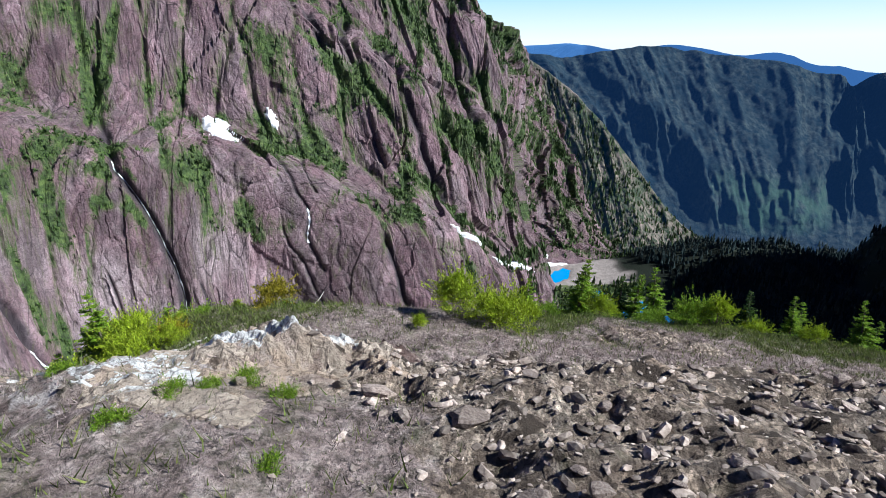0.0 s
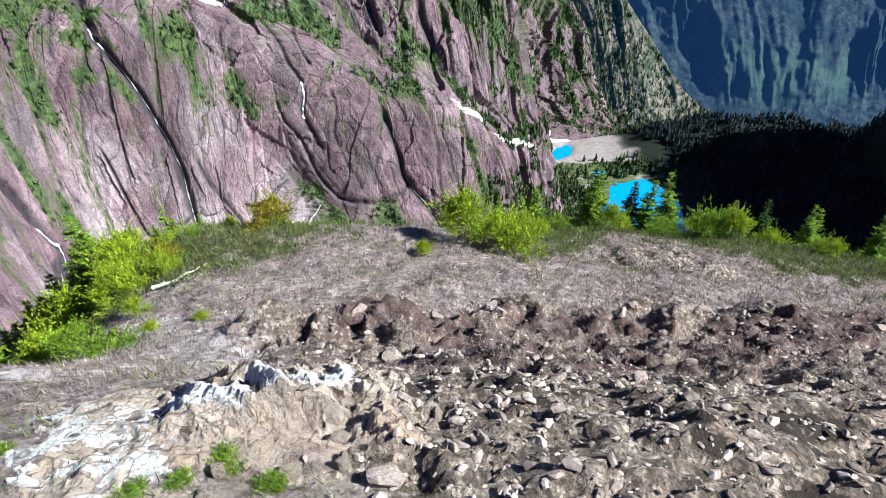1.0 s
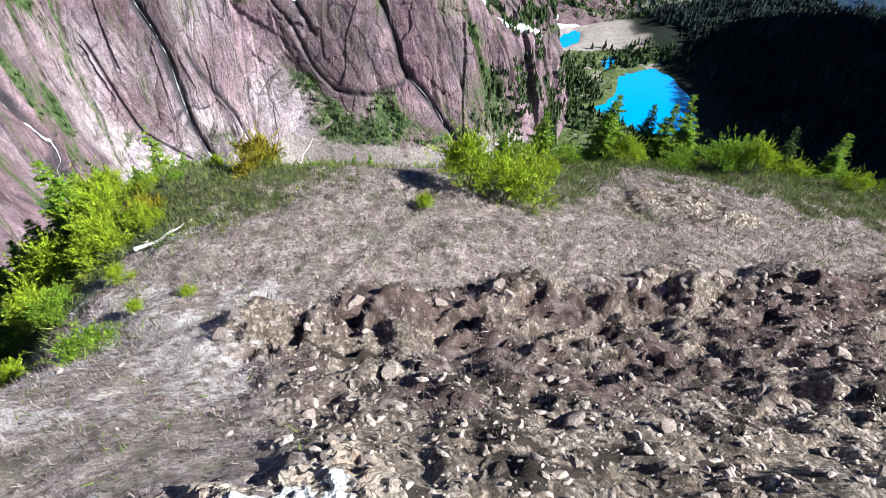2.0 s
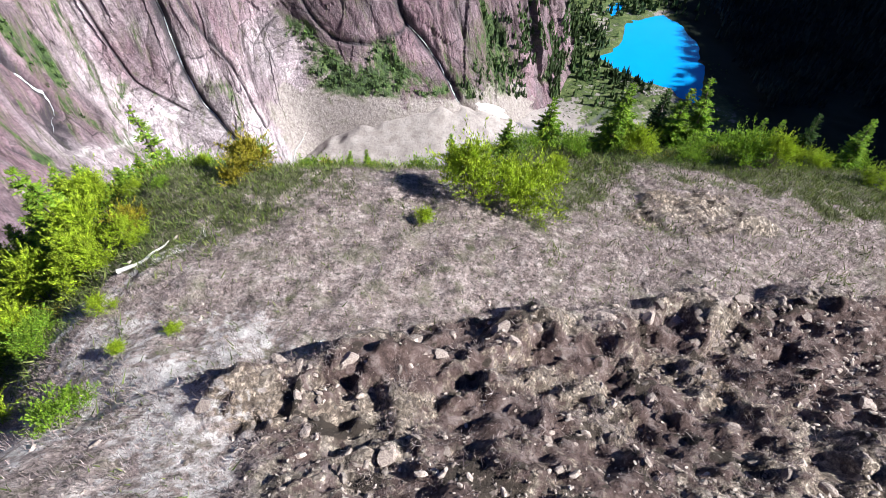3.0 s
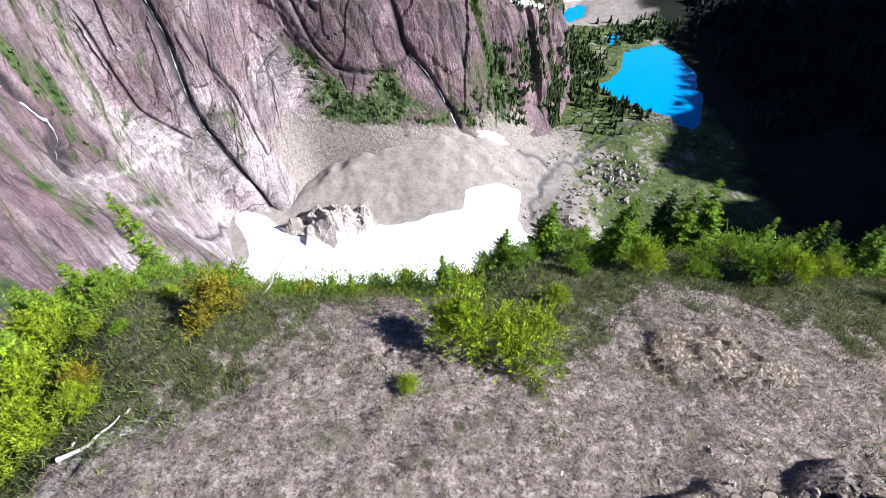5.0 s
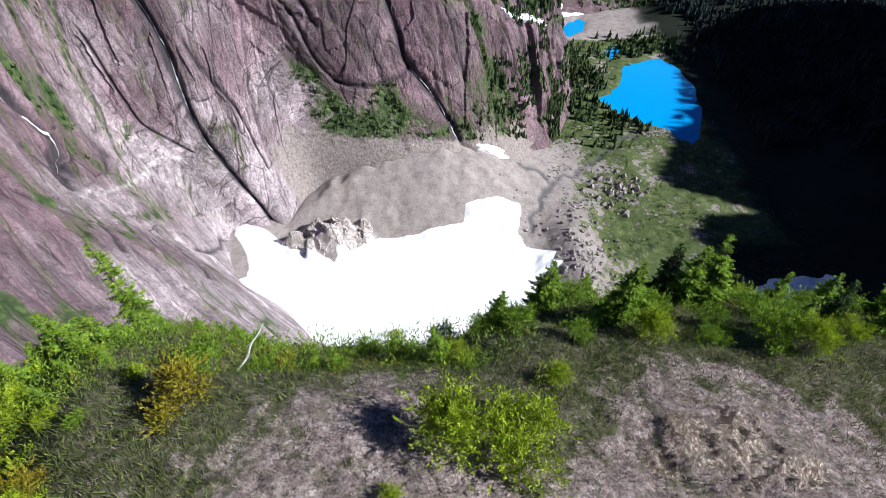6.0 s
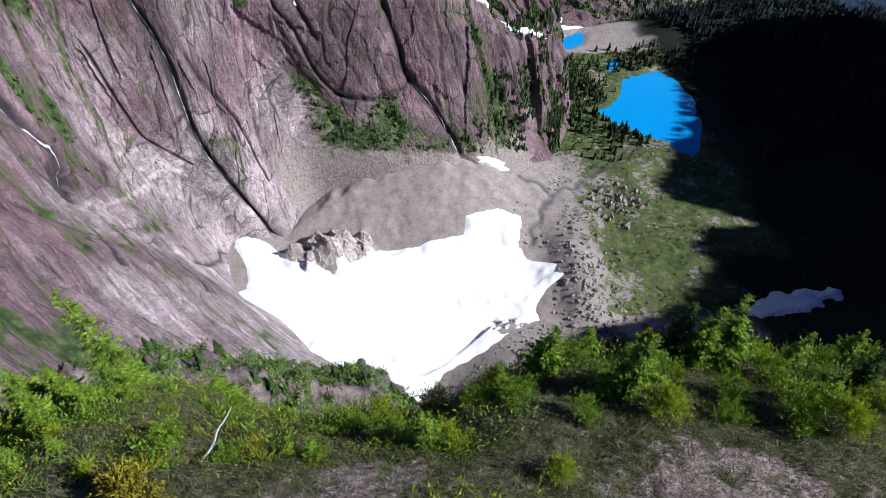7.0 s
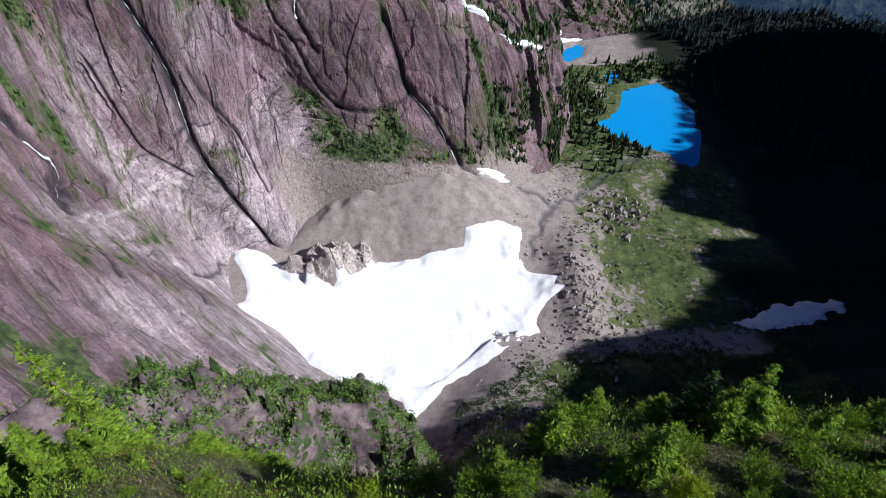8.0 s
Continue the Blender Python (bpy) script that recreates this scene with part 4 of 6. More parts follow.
def mountain(name, foot, crest, ns, nv, material, amp, seed, wave):
    s, v = np.meshgrid(np.linspace(0, 1, ns), np.linspace(-0.1, 1.3, nv), indexing="ij")
    f, c = spline(foot, s), spline(crest, s)
    p = f + (c - f) * np.minimum(v, 1)[..., None]
    p[..., 1] += np.maximum(v - 1, 0) * 900
    p[..., 2] -= np.maximum(v - 1, 0) * 500
    n = (c - f) * np.array([1.0, 1.0, 0.0])
    n = n / np.linalg.norm(n, axis=-1, keepdims=True)
    length = np.linalg.norm(np.diff(np.array(crest, float), axis=0), axis=1).sum()
    d = amp * (ridged(s * length / wave + 0.4 * v, v * 1.1, 5, seed) - 0.3) * smooth(0, 0.25, v) * (0.35 + 0.65 * smooth(1.05, 0.85, v))
    p = p - n * d[..., None]
    p[..., 2] += 0.10 * amp * fbm(s * length / (wave * 0.4), v * 4, 4, seed + 9) * smooth(-0.1, 0.2, v)
    ob = sheet(name, p, material, {"mead": smooth(0.40, 0.28, v) * smooth(0.05, 0.11, v) * smooth(0.40, 0.46, s) * smooth(0.68, 0.60, s)})
    return tagged(ob, "", "mountain", kind="structure"), p


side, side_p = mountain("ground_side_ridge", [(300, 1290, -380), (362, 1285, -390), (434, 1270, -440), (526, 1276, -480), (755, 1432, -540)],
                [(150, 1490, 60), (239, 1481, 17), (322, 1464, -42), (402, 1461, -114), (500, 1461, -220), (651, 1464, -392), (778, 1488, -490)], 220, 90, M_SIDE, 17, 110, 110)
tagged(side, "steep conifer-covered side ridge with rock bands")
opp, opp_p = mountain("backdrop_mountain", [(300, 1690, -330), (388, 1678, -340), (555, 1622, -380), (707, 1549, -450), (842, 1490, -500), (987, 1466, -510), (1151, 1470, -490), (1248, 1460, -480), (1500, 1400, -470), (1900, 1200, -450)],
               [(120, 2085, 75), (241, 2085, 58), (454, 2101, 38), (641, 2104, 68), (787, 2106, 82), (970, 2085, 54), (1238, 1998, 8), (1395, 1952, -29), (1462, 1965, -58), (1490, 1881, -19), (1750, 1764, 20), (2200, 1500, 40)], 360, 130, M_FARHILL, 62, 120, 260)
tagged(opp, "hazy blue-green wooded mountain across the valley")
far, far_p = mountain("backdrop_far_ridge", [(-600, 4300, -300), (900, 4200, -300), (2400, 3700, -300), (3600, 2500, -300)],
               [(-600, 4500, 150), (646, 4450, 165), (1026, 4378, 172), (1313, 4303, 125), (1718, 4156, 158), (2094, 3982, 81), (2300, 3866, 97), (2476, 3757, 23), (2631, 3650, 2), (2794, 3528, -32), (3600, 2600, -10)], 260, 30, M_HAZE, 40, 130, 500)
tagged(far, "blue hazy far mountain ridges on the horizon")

def sky_material():
    """Bright haze over the horizon, going over into pale blue."""
    m = Nodes("bright_hazy_sky", 1.0)
    n = m.t.nodes.new("ShaderNodeSeparateXYZ")
    m.link(m.co, n.inputs[0])
    m.link(m.ramp(m.math("MULTIPLY", n.outputs[2], 1 / 1050), (0.0, (0.60, 0.66, 0.70)), (0.20, (0.64, 0.68, 0.69)), (0.50, (0.36, 0.54, 0.64)), (1.0, (0.16, 0.32, 0.55))), m.b.inputs["Emission Color"])
    m.b.inputs["Emission Strength"].default_value = 1.0
    m.b.inputs["Specular IOR Level"].default_value = 0.0
    return m.done((0.0, 0.0, 0.0))


ta, tz = np.meshgrid(np.radians(np.linspace(-30, 80, 45)), np.linspace(-500, 1400, 12), indexing="ij")
haze = sheet("backdrop_sky", np.stack([4850 * np.sin(ta), 4850 * np.cos(ta), tz], -1), sky_material())
tagged(haze, "bright hazy summer sky over the horizon", "sky", kind="structure")

# pale ice-worn rock at the edge of the snow
HX, HY = np.meshgrid(np.arange(-192, -66, 1.1), np.arange(420, 500, 1.1), indexing="ij")
hump = np.hypot((HX + 130) / 52, (HY - 456 - 0.15 * (HX + 130)) / 30)
HZ = valley(HX, HY) + 0.8 - 9 * smooth(0.85, 1.15, hump) + 0.28 * facets(HX + 0.4 * HY, 0.7 * HY, 9, 23) + 0.22 * facets(HX, HY, 3.5, 24)
knob = sheet("ice_worn_rock", np.stack([HX, HY, HZ], -1), M_PALE_ROCK, mask=hump < 1.2, flat=True)
tagged(knob, "pale ice-worn rock knob rising from the snow edge", "rock", kind="structure")

# snow and water
def draped_snow(name, outline, step, thick, label, ragged=9.0, hole=None):
    xs, ys = [q[0] for q in outline], [q[1] for q in outline]
    x, y = np.meshgrid(np.arange(min(xs) - 8, max(xs) + 8, step), np.arange(min(ys) - 8, max(ys) + 8, step), indexing="ij")
    d = inside(outline, x, y) + ragged * 0.6 * fbm(x / 16, y / 16, 4, 140)
    base = valley(x, y)
    z = base + np.clip(d * 0.3, -3, 0.6 * thick)
    even = np.maximum(base + 1.2, FLOOR + 1.5 + 0.012 * (y - 380) + 0.25 * fbm(x / 40, y / 40, 2, 141))
    if hole:
        d = np.minimum(d, 0.7 * (np.hypot((x - hole[0]) / 1.5, y - hole[1]) - hole[2]) + 5 * fbm(x / 10, y / 10, 3, 142))
    z = z + (even - z) * smooth(4, 26, d) * (1 if min(ys) < 300 else 0)
    z = np.where(d < 0, np.minimum(z, base + np.clip(d * 0.5, -3, 0)), z)
    ob = sheet(name, np.stack([x, y, z], -1), M_SNOW, mask=d > -5)
    return tagged(ob, label, "snow", kind="structure")


draped_snow("snow_field", SNOW, 2.0, 5.0, "bright old snowfield filling the cirque floor", 3.5, (62, 352, 11))
draped_snow("snow_shaded", [(296, 372), (330, 385), (362, 397), (420, 398), (420, 388), (380, 368), (340, 354), (318, 353)], 2.0, 4.0, "bluish snow patch lying in shade")
draped_snow("snow_tongue", [(150, 1112), (180, 1124), (225, 1132), (282, 1136), (284, 1118), (250, 1106), (205, 1102), (172, 1100)], 2.5, 4.0, "snow tongue ending at a small tarn", 6.0)


def water_sheet(name, outline, label):
    xs, ys = [q[0] for q in outline], [q[1] for q in outline]
    x, y = np.meshgrid(np.linspace(min(xs) - 10, max(xs) + 10, 30), np.linspace(min(ys) - 10, max(ys) + 10, 30), indexing="ij")
    ob = sheet(name, np.stack([x, y, np.full_like(x, WATER)], -1), M_LAKE, mask=inside(outline, x, y) > -8)
    return tagged(ob, label, "lake", kind="structure")


water_sheet("water_lake", LAKE, "turquoise glacial lake half in shade")
water_sheet("water_tarn", TARN, "small turquoise tarn below a snow tongue")
water_sheet("water_pool", POOL, "small shallow blue pool between lakes")


def fall_ribbon(line, wide):
    pts = spline([(a, b, 0) for a, b in line], np.linspace(0, 1, 14 * len(line)))
    k = np.linspace(-1, 1, 4)
    pts = pts.copy()
    u0, w0 = pts[:, 0] * SL, pts[:, 1] * VL
    pts[:, 0] -= 5 * vn(u0 / 22, w0 / 22, 65) / SL
    pts[:, 1] -= 5 * vn(u0 / 22, w0 / 22, 66) / VL
    s = pts[:, :1] + k[None] * wide / SL * np.clip(0.7 + 0.9 * vn(np.arange(len(pts)) / 1.6, 0.5, 150), 0.08, 1.6)[:, None] + 0.8 / SL * vn(np.arange(len(pts)) / 3.0, 3.5, 151)[:, None]
    p, n = wall_point(s, pts[:, 1:2] + 0 * k[None], 0.0)
    p = p + n * (2.0 - np.abs(k)[None] * 0.7)[..., None]
    ob = sheet("water_fall", p, M_FALL)
    return tagged(ob, "thin white waterfall running down a dark gully", "waterfall", kind="structure")


for line, wide in zip(FALLS, (0.9, 1.3, 0.8, 1.3, 0.8)):
    fall_ribbon(line, wide)


def wall_snow(cs, cv, rs, rv, tilt, seed):
    a, b = np.meshgrid(np.linspace(-1.5, 1.5, 44), np.linspace(-1.5, 1.5, 44), indexing="ij")
    s, v = cs + rs * a, cv + rv * b + tilt * a
    d = 1.0 - np.hypot(a, b) + 0.28 * fbm(a * 1.6 + seed, b * 1.6, 4, 160)
    base, n = wall_point(s, v, 0.0)
    ob = sheet("snow_patch", base + n * np.clip(7 * d, -4, 3.5)[..., None], M_SNOW, mask=d > -0.35)
    return tagged(ob, "lingering white snow patch on a rock ledge", "snow", kind="structure")


wall_snow(0.410, 0.390, 0.0085, 0.030, 0.0, 1)
wall_snow(0.441, 0.436, 0.0028, 0.014, 0.0, 5)
wall_snow(0.557, 0.243, 0.013, 0.006, -0.012, 9)
wall_snow(0.600, 0.200, 0.024, 0.008, -0.014, 13)
wall_snow(0.545, 0.012, 0.010, 0.010, -0.008, 17)
wall_snow(0.664, 0.190, 0.006, 0.012, -0.014, 21)


# ---- templates ----
def cone_tree(layers, sides, seed):
    """A small far conifer: ragged cones one above another, one unit high."""
    r = np.random.default_rng(seed)
    verts, tris = [], []
    for i in range(layers):
        z0, z1 = 0.06 + 0.80 * i / layers, min(1.0, 0.06 + 0.80 * i / layers + 0.52)
        w = 0.20 * (1 - 0.72 * i / layers)
        base = len(verts)
        for k in range(sides):
            a = 2 * math.pi * (k + 0.5 * (i % 2)) / sides
            q = w * (1.25 if k % 2 else 0.7) * r.uniform(0.8, 1.2)
            verts.append((q * math.cos(a), q * math.sin(a), z0 + r.uniform(-0.03, 0.03)))
        verts.append((0, 0, z1))
        tris += [(base + k, base + (k + 1) % sides, base + sides) for k in range(sides)]
    return np.array(verts), np.array(tris)


def crag(seed, level=2, cuts=9, rough=0.05, squash=(1, 1, 1)):
    """An angular stone, about one unit across: a ball cut by planes."""
    r = np.random.default_rng(seed)
    bm = bmesh.new()
    bmesh.ops.create_icosphere(bm, subdivisions=level, radius=0.62)
    v = np.array([q.co[:] for q in bm.verts])
    f = np.array([[q.index for q in p.verts] for p in bm.faces])
    bm.free()
    for _ in range(cuts):
        n = r.normal(size=3)
        n /= np.linalg.norm(n)
        d = r.uniform(0.26, 0.48)
        v -= np.maximum(0, v @ n - d)[:, None] * n[None]
    v += rough * np.stack([vn(v[:, 1] * 5 + seed, v[:, 2] * 5, i) for i in (1, 2, 3)], -1)
    return v * np.array(squash), f


def blob(seed):
    """A leafy clump seen from afar: loose facets on an uneven dome."""
    r = np.random.default_rng(seed)
    n = 11
    d = r.normal(size=(n, 3))
    d[:, 2] = np.abs(d[:, 2])
    d /= np.linalg.norm(d, axis=1, keepdims=True)
    c = d * r.uniform(0.28, 0.55, (n, 1))
    t = r.normal(size=(n, 3, 3)) * 0.22
    return (c[:, None] + t).reshape(-1, 3), np.arange(n * 3).reshape(-1, 3)


def bushy(seed, n=40):
    """A leafy clump: many small facets on lobes of an uneven dome."""
    r = np.random.default_rng(seed)
    hub = r.normal(size=(6, 3)) * np.array([0.24, 0.24, 0.16]) + np.array([0, 0, 0.25])
    c = hub[r.integers(0, 6, n)] + r.normal(size=(n, 3)) * 0.12
    return (c[:, None] + r.normal(size=(n, 3, 3)) * 0.085).reshape(-1, 3), np.arange(n * 3).reshape(-1, 3)


def lowground(x, y):
    return valley(np.asarray(x, float), np.asarray(y, float))


# ---- far woods, shrubs and boulders ----
def woods(name, places, low, high, seed, label, material=None, template=None):
    r = np.random.default_rng(seed)
    n = len(places)
    h = low + (high - low) * r.random(n) ** 1.6
    ob = scatter(name, template or cone_tree(3, 6, seed), places - np.array([0, 0, 0.5]), h * r.uniform(0.75, 1.2, n), r.uniform(0, 6.3, n), material or M_FIR_FAR, h, flat=True)
    return tagged(ob, label, "trees", kind="stuff")


r = np.random.default_rng(5)
s, v = r.random(90000) * 0.78 + 0.22, r.random(90000) * 0.95 + 0.03
thick = wall_veg(s, v) + 0.35 * fbm(s * SL / 30, v * VL / 30, 3, 170)
ok = (thick > 0.56) & (r.random(len(s)) < 0.12 + 0.30 * smooth(0.42, 0.58, s))
wood_wall, _ = wall_point(s[ok], v[ok])
woods("wall_conifers", wood_wall, 4, 11, 31, "dark conifers clinging to rock ledges", template=cone_tree(2, 6, 31))
spread = r.random(500) * 0.16 + 0.84, r.random(500) * 0.95 + 0.02
woods("spur_conifers", wall_point(*spread)[0], 7, 15, 45, "conifers covering the end of the cliff spur")
ok = (thick > 0.35) & (r.random(len(s)) < 0.40 * smooth(0.3, 0.9, thick))
bush_wall, _ = wall_point(s[ok], v[ok])
woods("wall_shrubs", bush_wall, 2, 5.5, 32, "green alder scrub on cliff ledges", M_SHRUB_FAR, blob(3))

x, y = r.uniform(380, 1150, 26000), r.uniform(640, 1400, 26000)
d_lake = inside(LAKE, x, y)
ok = (d_lake < -6) & (x > 452 + 20 * vn(x / 40, y / 40, 98) - 0.10 * (y - 900) * (y > 900)) & (vn(x / 55, y / 55, 171) > -0.75)
far_wood = np.stack([x[ok], y[ok], lowground(x[ok], y[ok])], -1)
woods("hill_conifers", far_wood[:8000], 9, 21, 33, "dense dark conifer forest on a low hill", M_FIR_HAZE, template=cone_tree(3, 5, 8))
x, y = r.uniform(420, 1500, 7000), r.uniform(1180, 1750, 7000)
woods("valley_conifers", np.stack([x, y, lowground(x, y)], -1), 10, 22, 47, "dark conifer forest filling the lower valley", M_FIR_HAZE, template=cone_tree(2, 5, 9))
x, y = r.uniform(170, 460, 7000), r.uniform(640, 1260, 7000)
spots = (1.4 * np.exp(-((x - 212) / 40) ** 2 - ((y - 850) / 95) ** 2) + np.exp(-((x - 275) / 36) ** 2 - ((y - 715) / 22) ** 2) + 0.8 * np.exp(-((x - 350) / 60) ** 2 - ((y - 960) / 36) ** 2) + 0.9 * smooth(1130, 1200, y)
         + 0.5 * np.exp(-((x - 235) / 20) ** 2 - ((y - 660) / 40) ** 2))
ok = (r.random(7000) < spots) & (inside(LAKE, x, y) < -4) & (inside(TARN, x, y) < -22)
shore = np.stack([x[ok], y[ok], lowground(x[ok], y[ok])], -1)
woods("shore_conifers", shore, 7, 19, 34, "conifers crowding the lake shore")
bluff = r.random(2200) * 0.20 + 0.60, r.random(2200) ** 1.4 * 0.24
bluff = [q[fbm(bluff[0] * 40, bluff[1] * 18, 3, 177) > -0.1] for q in bluff]
woods("bluff_conifers", wall_point(*bluff)[0], 8, 18, 46, "conifers standing on the bluff above the lake", template=cone_tree(2, 6, 12))
face = r.random(900) * 0.075 + 0.560, r.random(900) * 0.24 + 0.02
face = [q[fbm(face[0] * 60, face[1] * 30, 3, 178) > 0.05] for q in face]
woods("cliff_conifers", wall_point(*face)[0], 6, 14, 48, "dark conifers scattered over the rocky bluff", template=cone_tree(3, 6, 13))
k = r.integers(0, side_p.shape[0] * 60, 2200)
pts = side_p[:, 8:68].reshape(-1, 3)[k] + r.normal(size=(2200, 3)) * np.array([3, 3, 0])
woods("ridge_conifers", pts, 8, 18, 35, "conifers covering the steep side ridge", template=cone_tree(2, 5, 4))
x, y = r.uniform(120, 430, 6000), r.uniform(300, 760, 6000)
ok = (vn(x / 18, y / 18, 172) + 0.5 * vn(x / 5, y / 5, 179) > 0.0) & (inside(LAKE, x, y) < -8) & (inside(SNOW, x, y) < -25) & (x > 150 + 20 * vn(x / 30, y / 30, 173))
pts = np.stack([x[ok], y[ok], lowground(x[ok], y[ok])], -1)
woods("basin_scrub", pts, 1.5, 4.0, 36, "low green scrub on the basin floor", M_SHRUB_FAR, blob(7))
# scrub and trees on the rib and under the summit
x, y = r.uniform(-160, 20, 30000), r.uniform(30, 165, 30000)
d_rib, _ = along(RIB, x, y)
ok = (d_rib < 75) & (np.hypot(x * 0.95, y - 10) > 44) & (vn(x / 9, y / 9, 174) + 0.4 * vn(x / 3, y / 3, 178) > -0.15)
pts = np.stack([x[ok], y[ok], lowground(x[ok], y[ok])], -1)
woods("rib_scrub", pts[:6500], 1.6, 5.2, 37, "dense green scrub on a rocky rib", M_SHRUB_RIB, bushy(9))
woods("rib_conifers", pts[:6500:65], 6, 13, 38, "dark conifers standing on a rocky rib", template=cone_tree(5, 8, 6))
x, y = r.uniform(10, 330, 6000), r.uniform(225, 345, 6000)
ok = (vn(x / 25, y / 25, 175) + smooth(330, 250, y) > 0.35) & (inside(SNOW, x, y) < -25)
pts = np.stack([x[ok], y[ok], lowground(x[ok], y[ok])], -1)
woods("foot_scrub", pts, 2.5, 6, 39, "dark green scrub at the foot of the face", M_SHRUB_FAR, blob(11))

# boulder fields
def boulder_field(name, cx, cy, rx, ry, count, low, high, seed, label):
    r = np.random.default_rng(seed)
    x, y = cx + rx * r.normal(size=count), cy + ry * r.normal(size=count)
    ok = inside(SNOW, x, y) < -3
    x, y = x[ok], y[ok]
    size = low + (high - low) * r.random(len(x)) ** 4
    ob = scatter(name, crag(seed, 1, 7, 0.03), np.stack([x, y, lowground(x, y) + 0.12 * size], -1), size, r.uniform(0, 6.3, len(x)), M_BOULDER, size * 0.8, flat=True)
    return tagged(ob, label, "boulders", kind="stuff")


boulder_field("moraine_boulders", 155, 400, 16, 45, 700, 0.9, 6, 51, "grey boulders strewn along a moraine")
boulder_field("meadow_boulders", 215, 545, 20, 28, 260, 1.5, 12, 52, "large dark boulders in a meadow")
boulder_field("basin_boulders", 160, 480, 60, 90, 500, 0.7, 3.5, 53, "scattered boulders on scree and grass")
boulder_field("shore_boulders", 305, 680, 16, 8, 160, 1.2, 5, 54, "pale boulders at the lake outlet")
boulder_field("bank_boulders", 95, 330, 30, 25, 500, 0.8, 4, 55, "grey boulders on a gravel bank below the snow")


# ---- plants on the summit ridge ----
def part(name, mesh, parent, label=""):
    ob = new(name, mesh)
    ob.parent = parent
    if label:
        ob["label"] = label
    return ob


def tube(points, radii, sides=6):
    p = np.asarray(points, float)
    verts, faces = [], []
    for i, (c, q) in enumerate(zip(p, radii)):
        d = p[min(i + 1, len(p) - 1)] - p[max(i - 1, 0)]
        d /= np.linalg.norm(d) + 1e-9
        a = np.cross(d, (0.31, 0.9, 0.2))
        a /= np.linalg.norm(a)
        b = np.cross(d, a)
        for k in range(sides):
            t = 2 * math.pi * k / sides
            verts.append(c + q * (a * math.cos(t) + b * math.sin(t)))
        if i:
            o = len(verts) - 2 * sides
            faces += [(o + k, o + (k + 1) % sides, o + sides + (k + 1) % sides, o + sides + k) for k in range(sides)]
    return verts, faces


def join_tubes(tubes):
    verts, faces = [], []
    for v, f in tubes:
        faces += [[i + len(verts) for i in q] for q in f]
        verts += list(v)
    return np.array(verts), np.array(faces)


def leaves_mesh(name, centre, along_dir, length, width, material, r):
    """Single leaf blades (two triangles, folded) at the centres, pointing the given way."""
    n = len(centre)
    d = along_dir / (np.linalg.norm(along_dir, axis=1, keepdims=True) + 1e-9)
    side_v = np.cross(d, r.normal(size=(n, 3)))
    side_v /= np.linalg.norm(side_v, axis=1, keepdims=True) + 1e-9
    up = np.cross(side_v, d)
    L, W = length[:, None], width[:, None]
    a, b = centre, centre + d * L
    m = centre + d * L * 0.3
    v = np.stack([m + side_v * W, b, a - side_v * W * 0.8 + up * W * 0.3], 1)
    f = np.arange(n * 3).reshape(-1, 3)
    return mesh_of(name, v.reshape(-1, 3), f, material, None, True)


def fir_tree(name, height, spread, seed, material, dense=1.0, label="", one_sided=0.0):
    """A wind-shaped young conifer: tapered trunk, whorls of drooping boughs with needle sprays."""
    r = np.random.default_rng(seed)
    root = new(name)
    lean = r.normal(size=2) * 0.05 * height
    t = np.linspace(0, 1, 9)
    spine = np.stack([lean[0] * t ** 2, lean[1] * t ** 2, height * t], -1)
    tubes = [tube(spine, 0.028 * height * (1 - 0.93 * t) + 0.004)]
    cs, ds, ls = [], [], []
    whorls = int(9 + 4.5 * height)
    for i in range(whorls):
        q = (i + r.uniform(0.2, 0.8)) / whorls
        q = 0.04 + 0.95 * q
        reach = spread * (1 - q) ** 0.8 * r.uniform(0.65, 1.2) + 0.05
        base = np.array([np.interp(q, t, spine[:, j]) for j in range(3)])
        for k in range(r.integers(5, 8)):
            a = r.uniform(0, 2 * math.pi)
            reach_k = reach * r.uniform(0.6, 1.15) * (1 - one_sided * 0.5 * (1 - math.cos(a)))
            dir_h = np.array([math.cos(a), math.sin(a), 0])
            m = max(4, int(reach_k * 17 * dense))
            f = np.linspace(0.12, 1, m)
            rise = 0.22 - 0.55 * (1 - q)
            pts = base + dir_h * reach_k * f[:, None] + np.array([0, 0, 1]) * (reach_k * (rise * f - 0.12 * f ** 2 + 0.16 * f ** 4))[:, None]
            if reach_k > 0.35:
                tubes.append(tube(pts[[0, m // 2, m - 1]], [0.010, 0.007, 0.003], 4))
            for w in (-1, -0.5, 0, 0.5, 1):
                sidev = np.array([-dir_h[1], dir_h[0], 0]) * w
                cs.append(pts + r.normal(size=(m, 3)) * 0.012)
                ds.append(dir_h * (1.0 - 0.45 * abs(w)) + sidev * 0.95 + np.array([0, 0, -0.10 if w else 0.25]) + r.normal(size=(m, 3)) * 0.16)
                ls.append((0.05 + (0.40 if w else 0.16) * reach_k * (1.05 - 0.85 * f)) * r.uniform(0.7, 1.25, m))
    c, d, l = np.concatenate(cs), np.concatenate(ds), np.concatenate(ls)
    v, f = join_tubes([(a, [q for q in b]) for a, b in tubes])
    part("trunk", mesh_of("trunk", v, f, M_BARK), root)
    part("crown", leaves_mesh("crown", c, d, l, 0.012 + l * 0.13, material, r), root)
    return tagged(root, label, "tree")


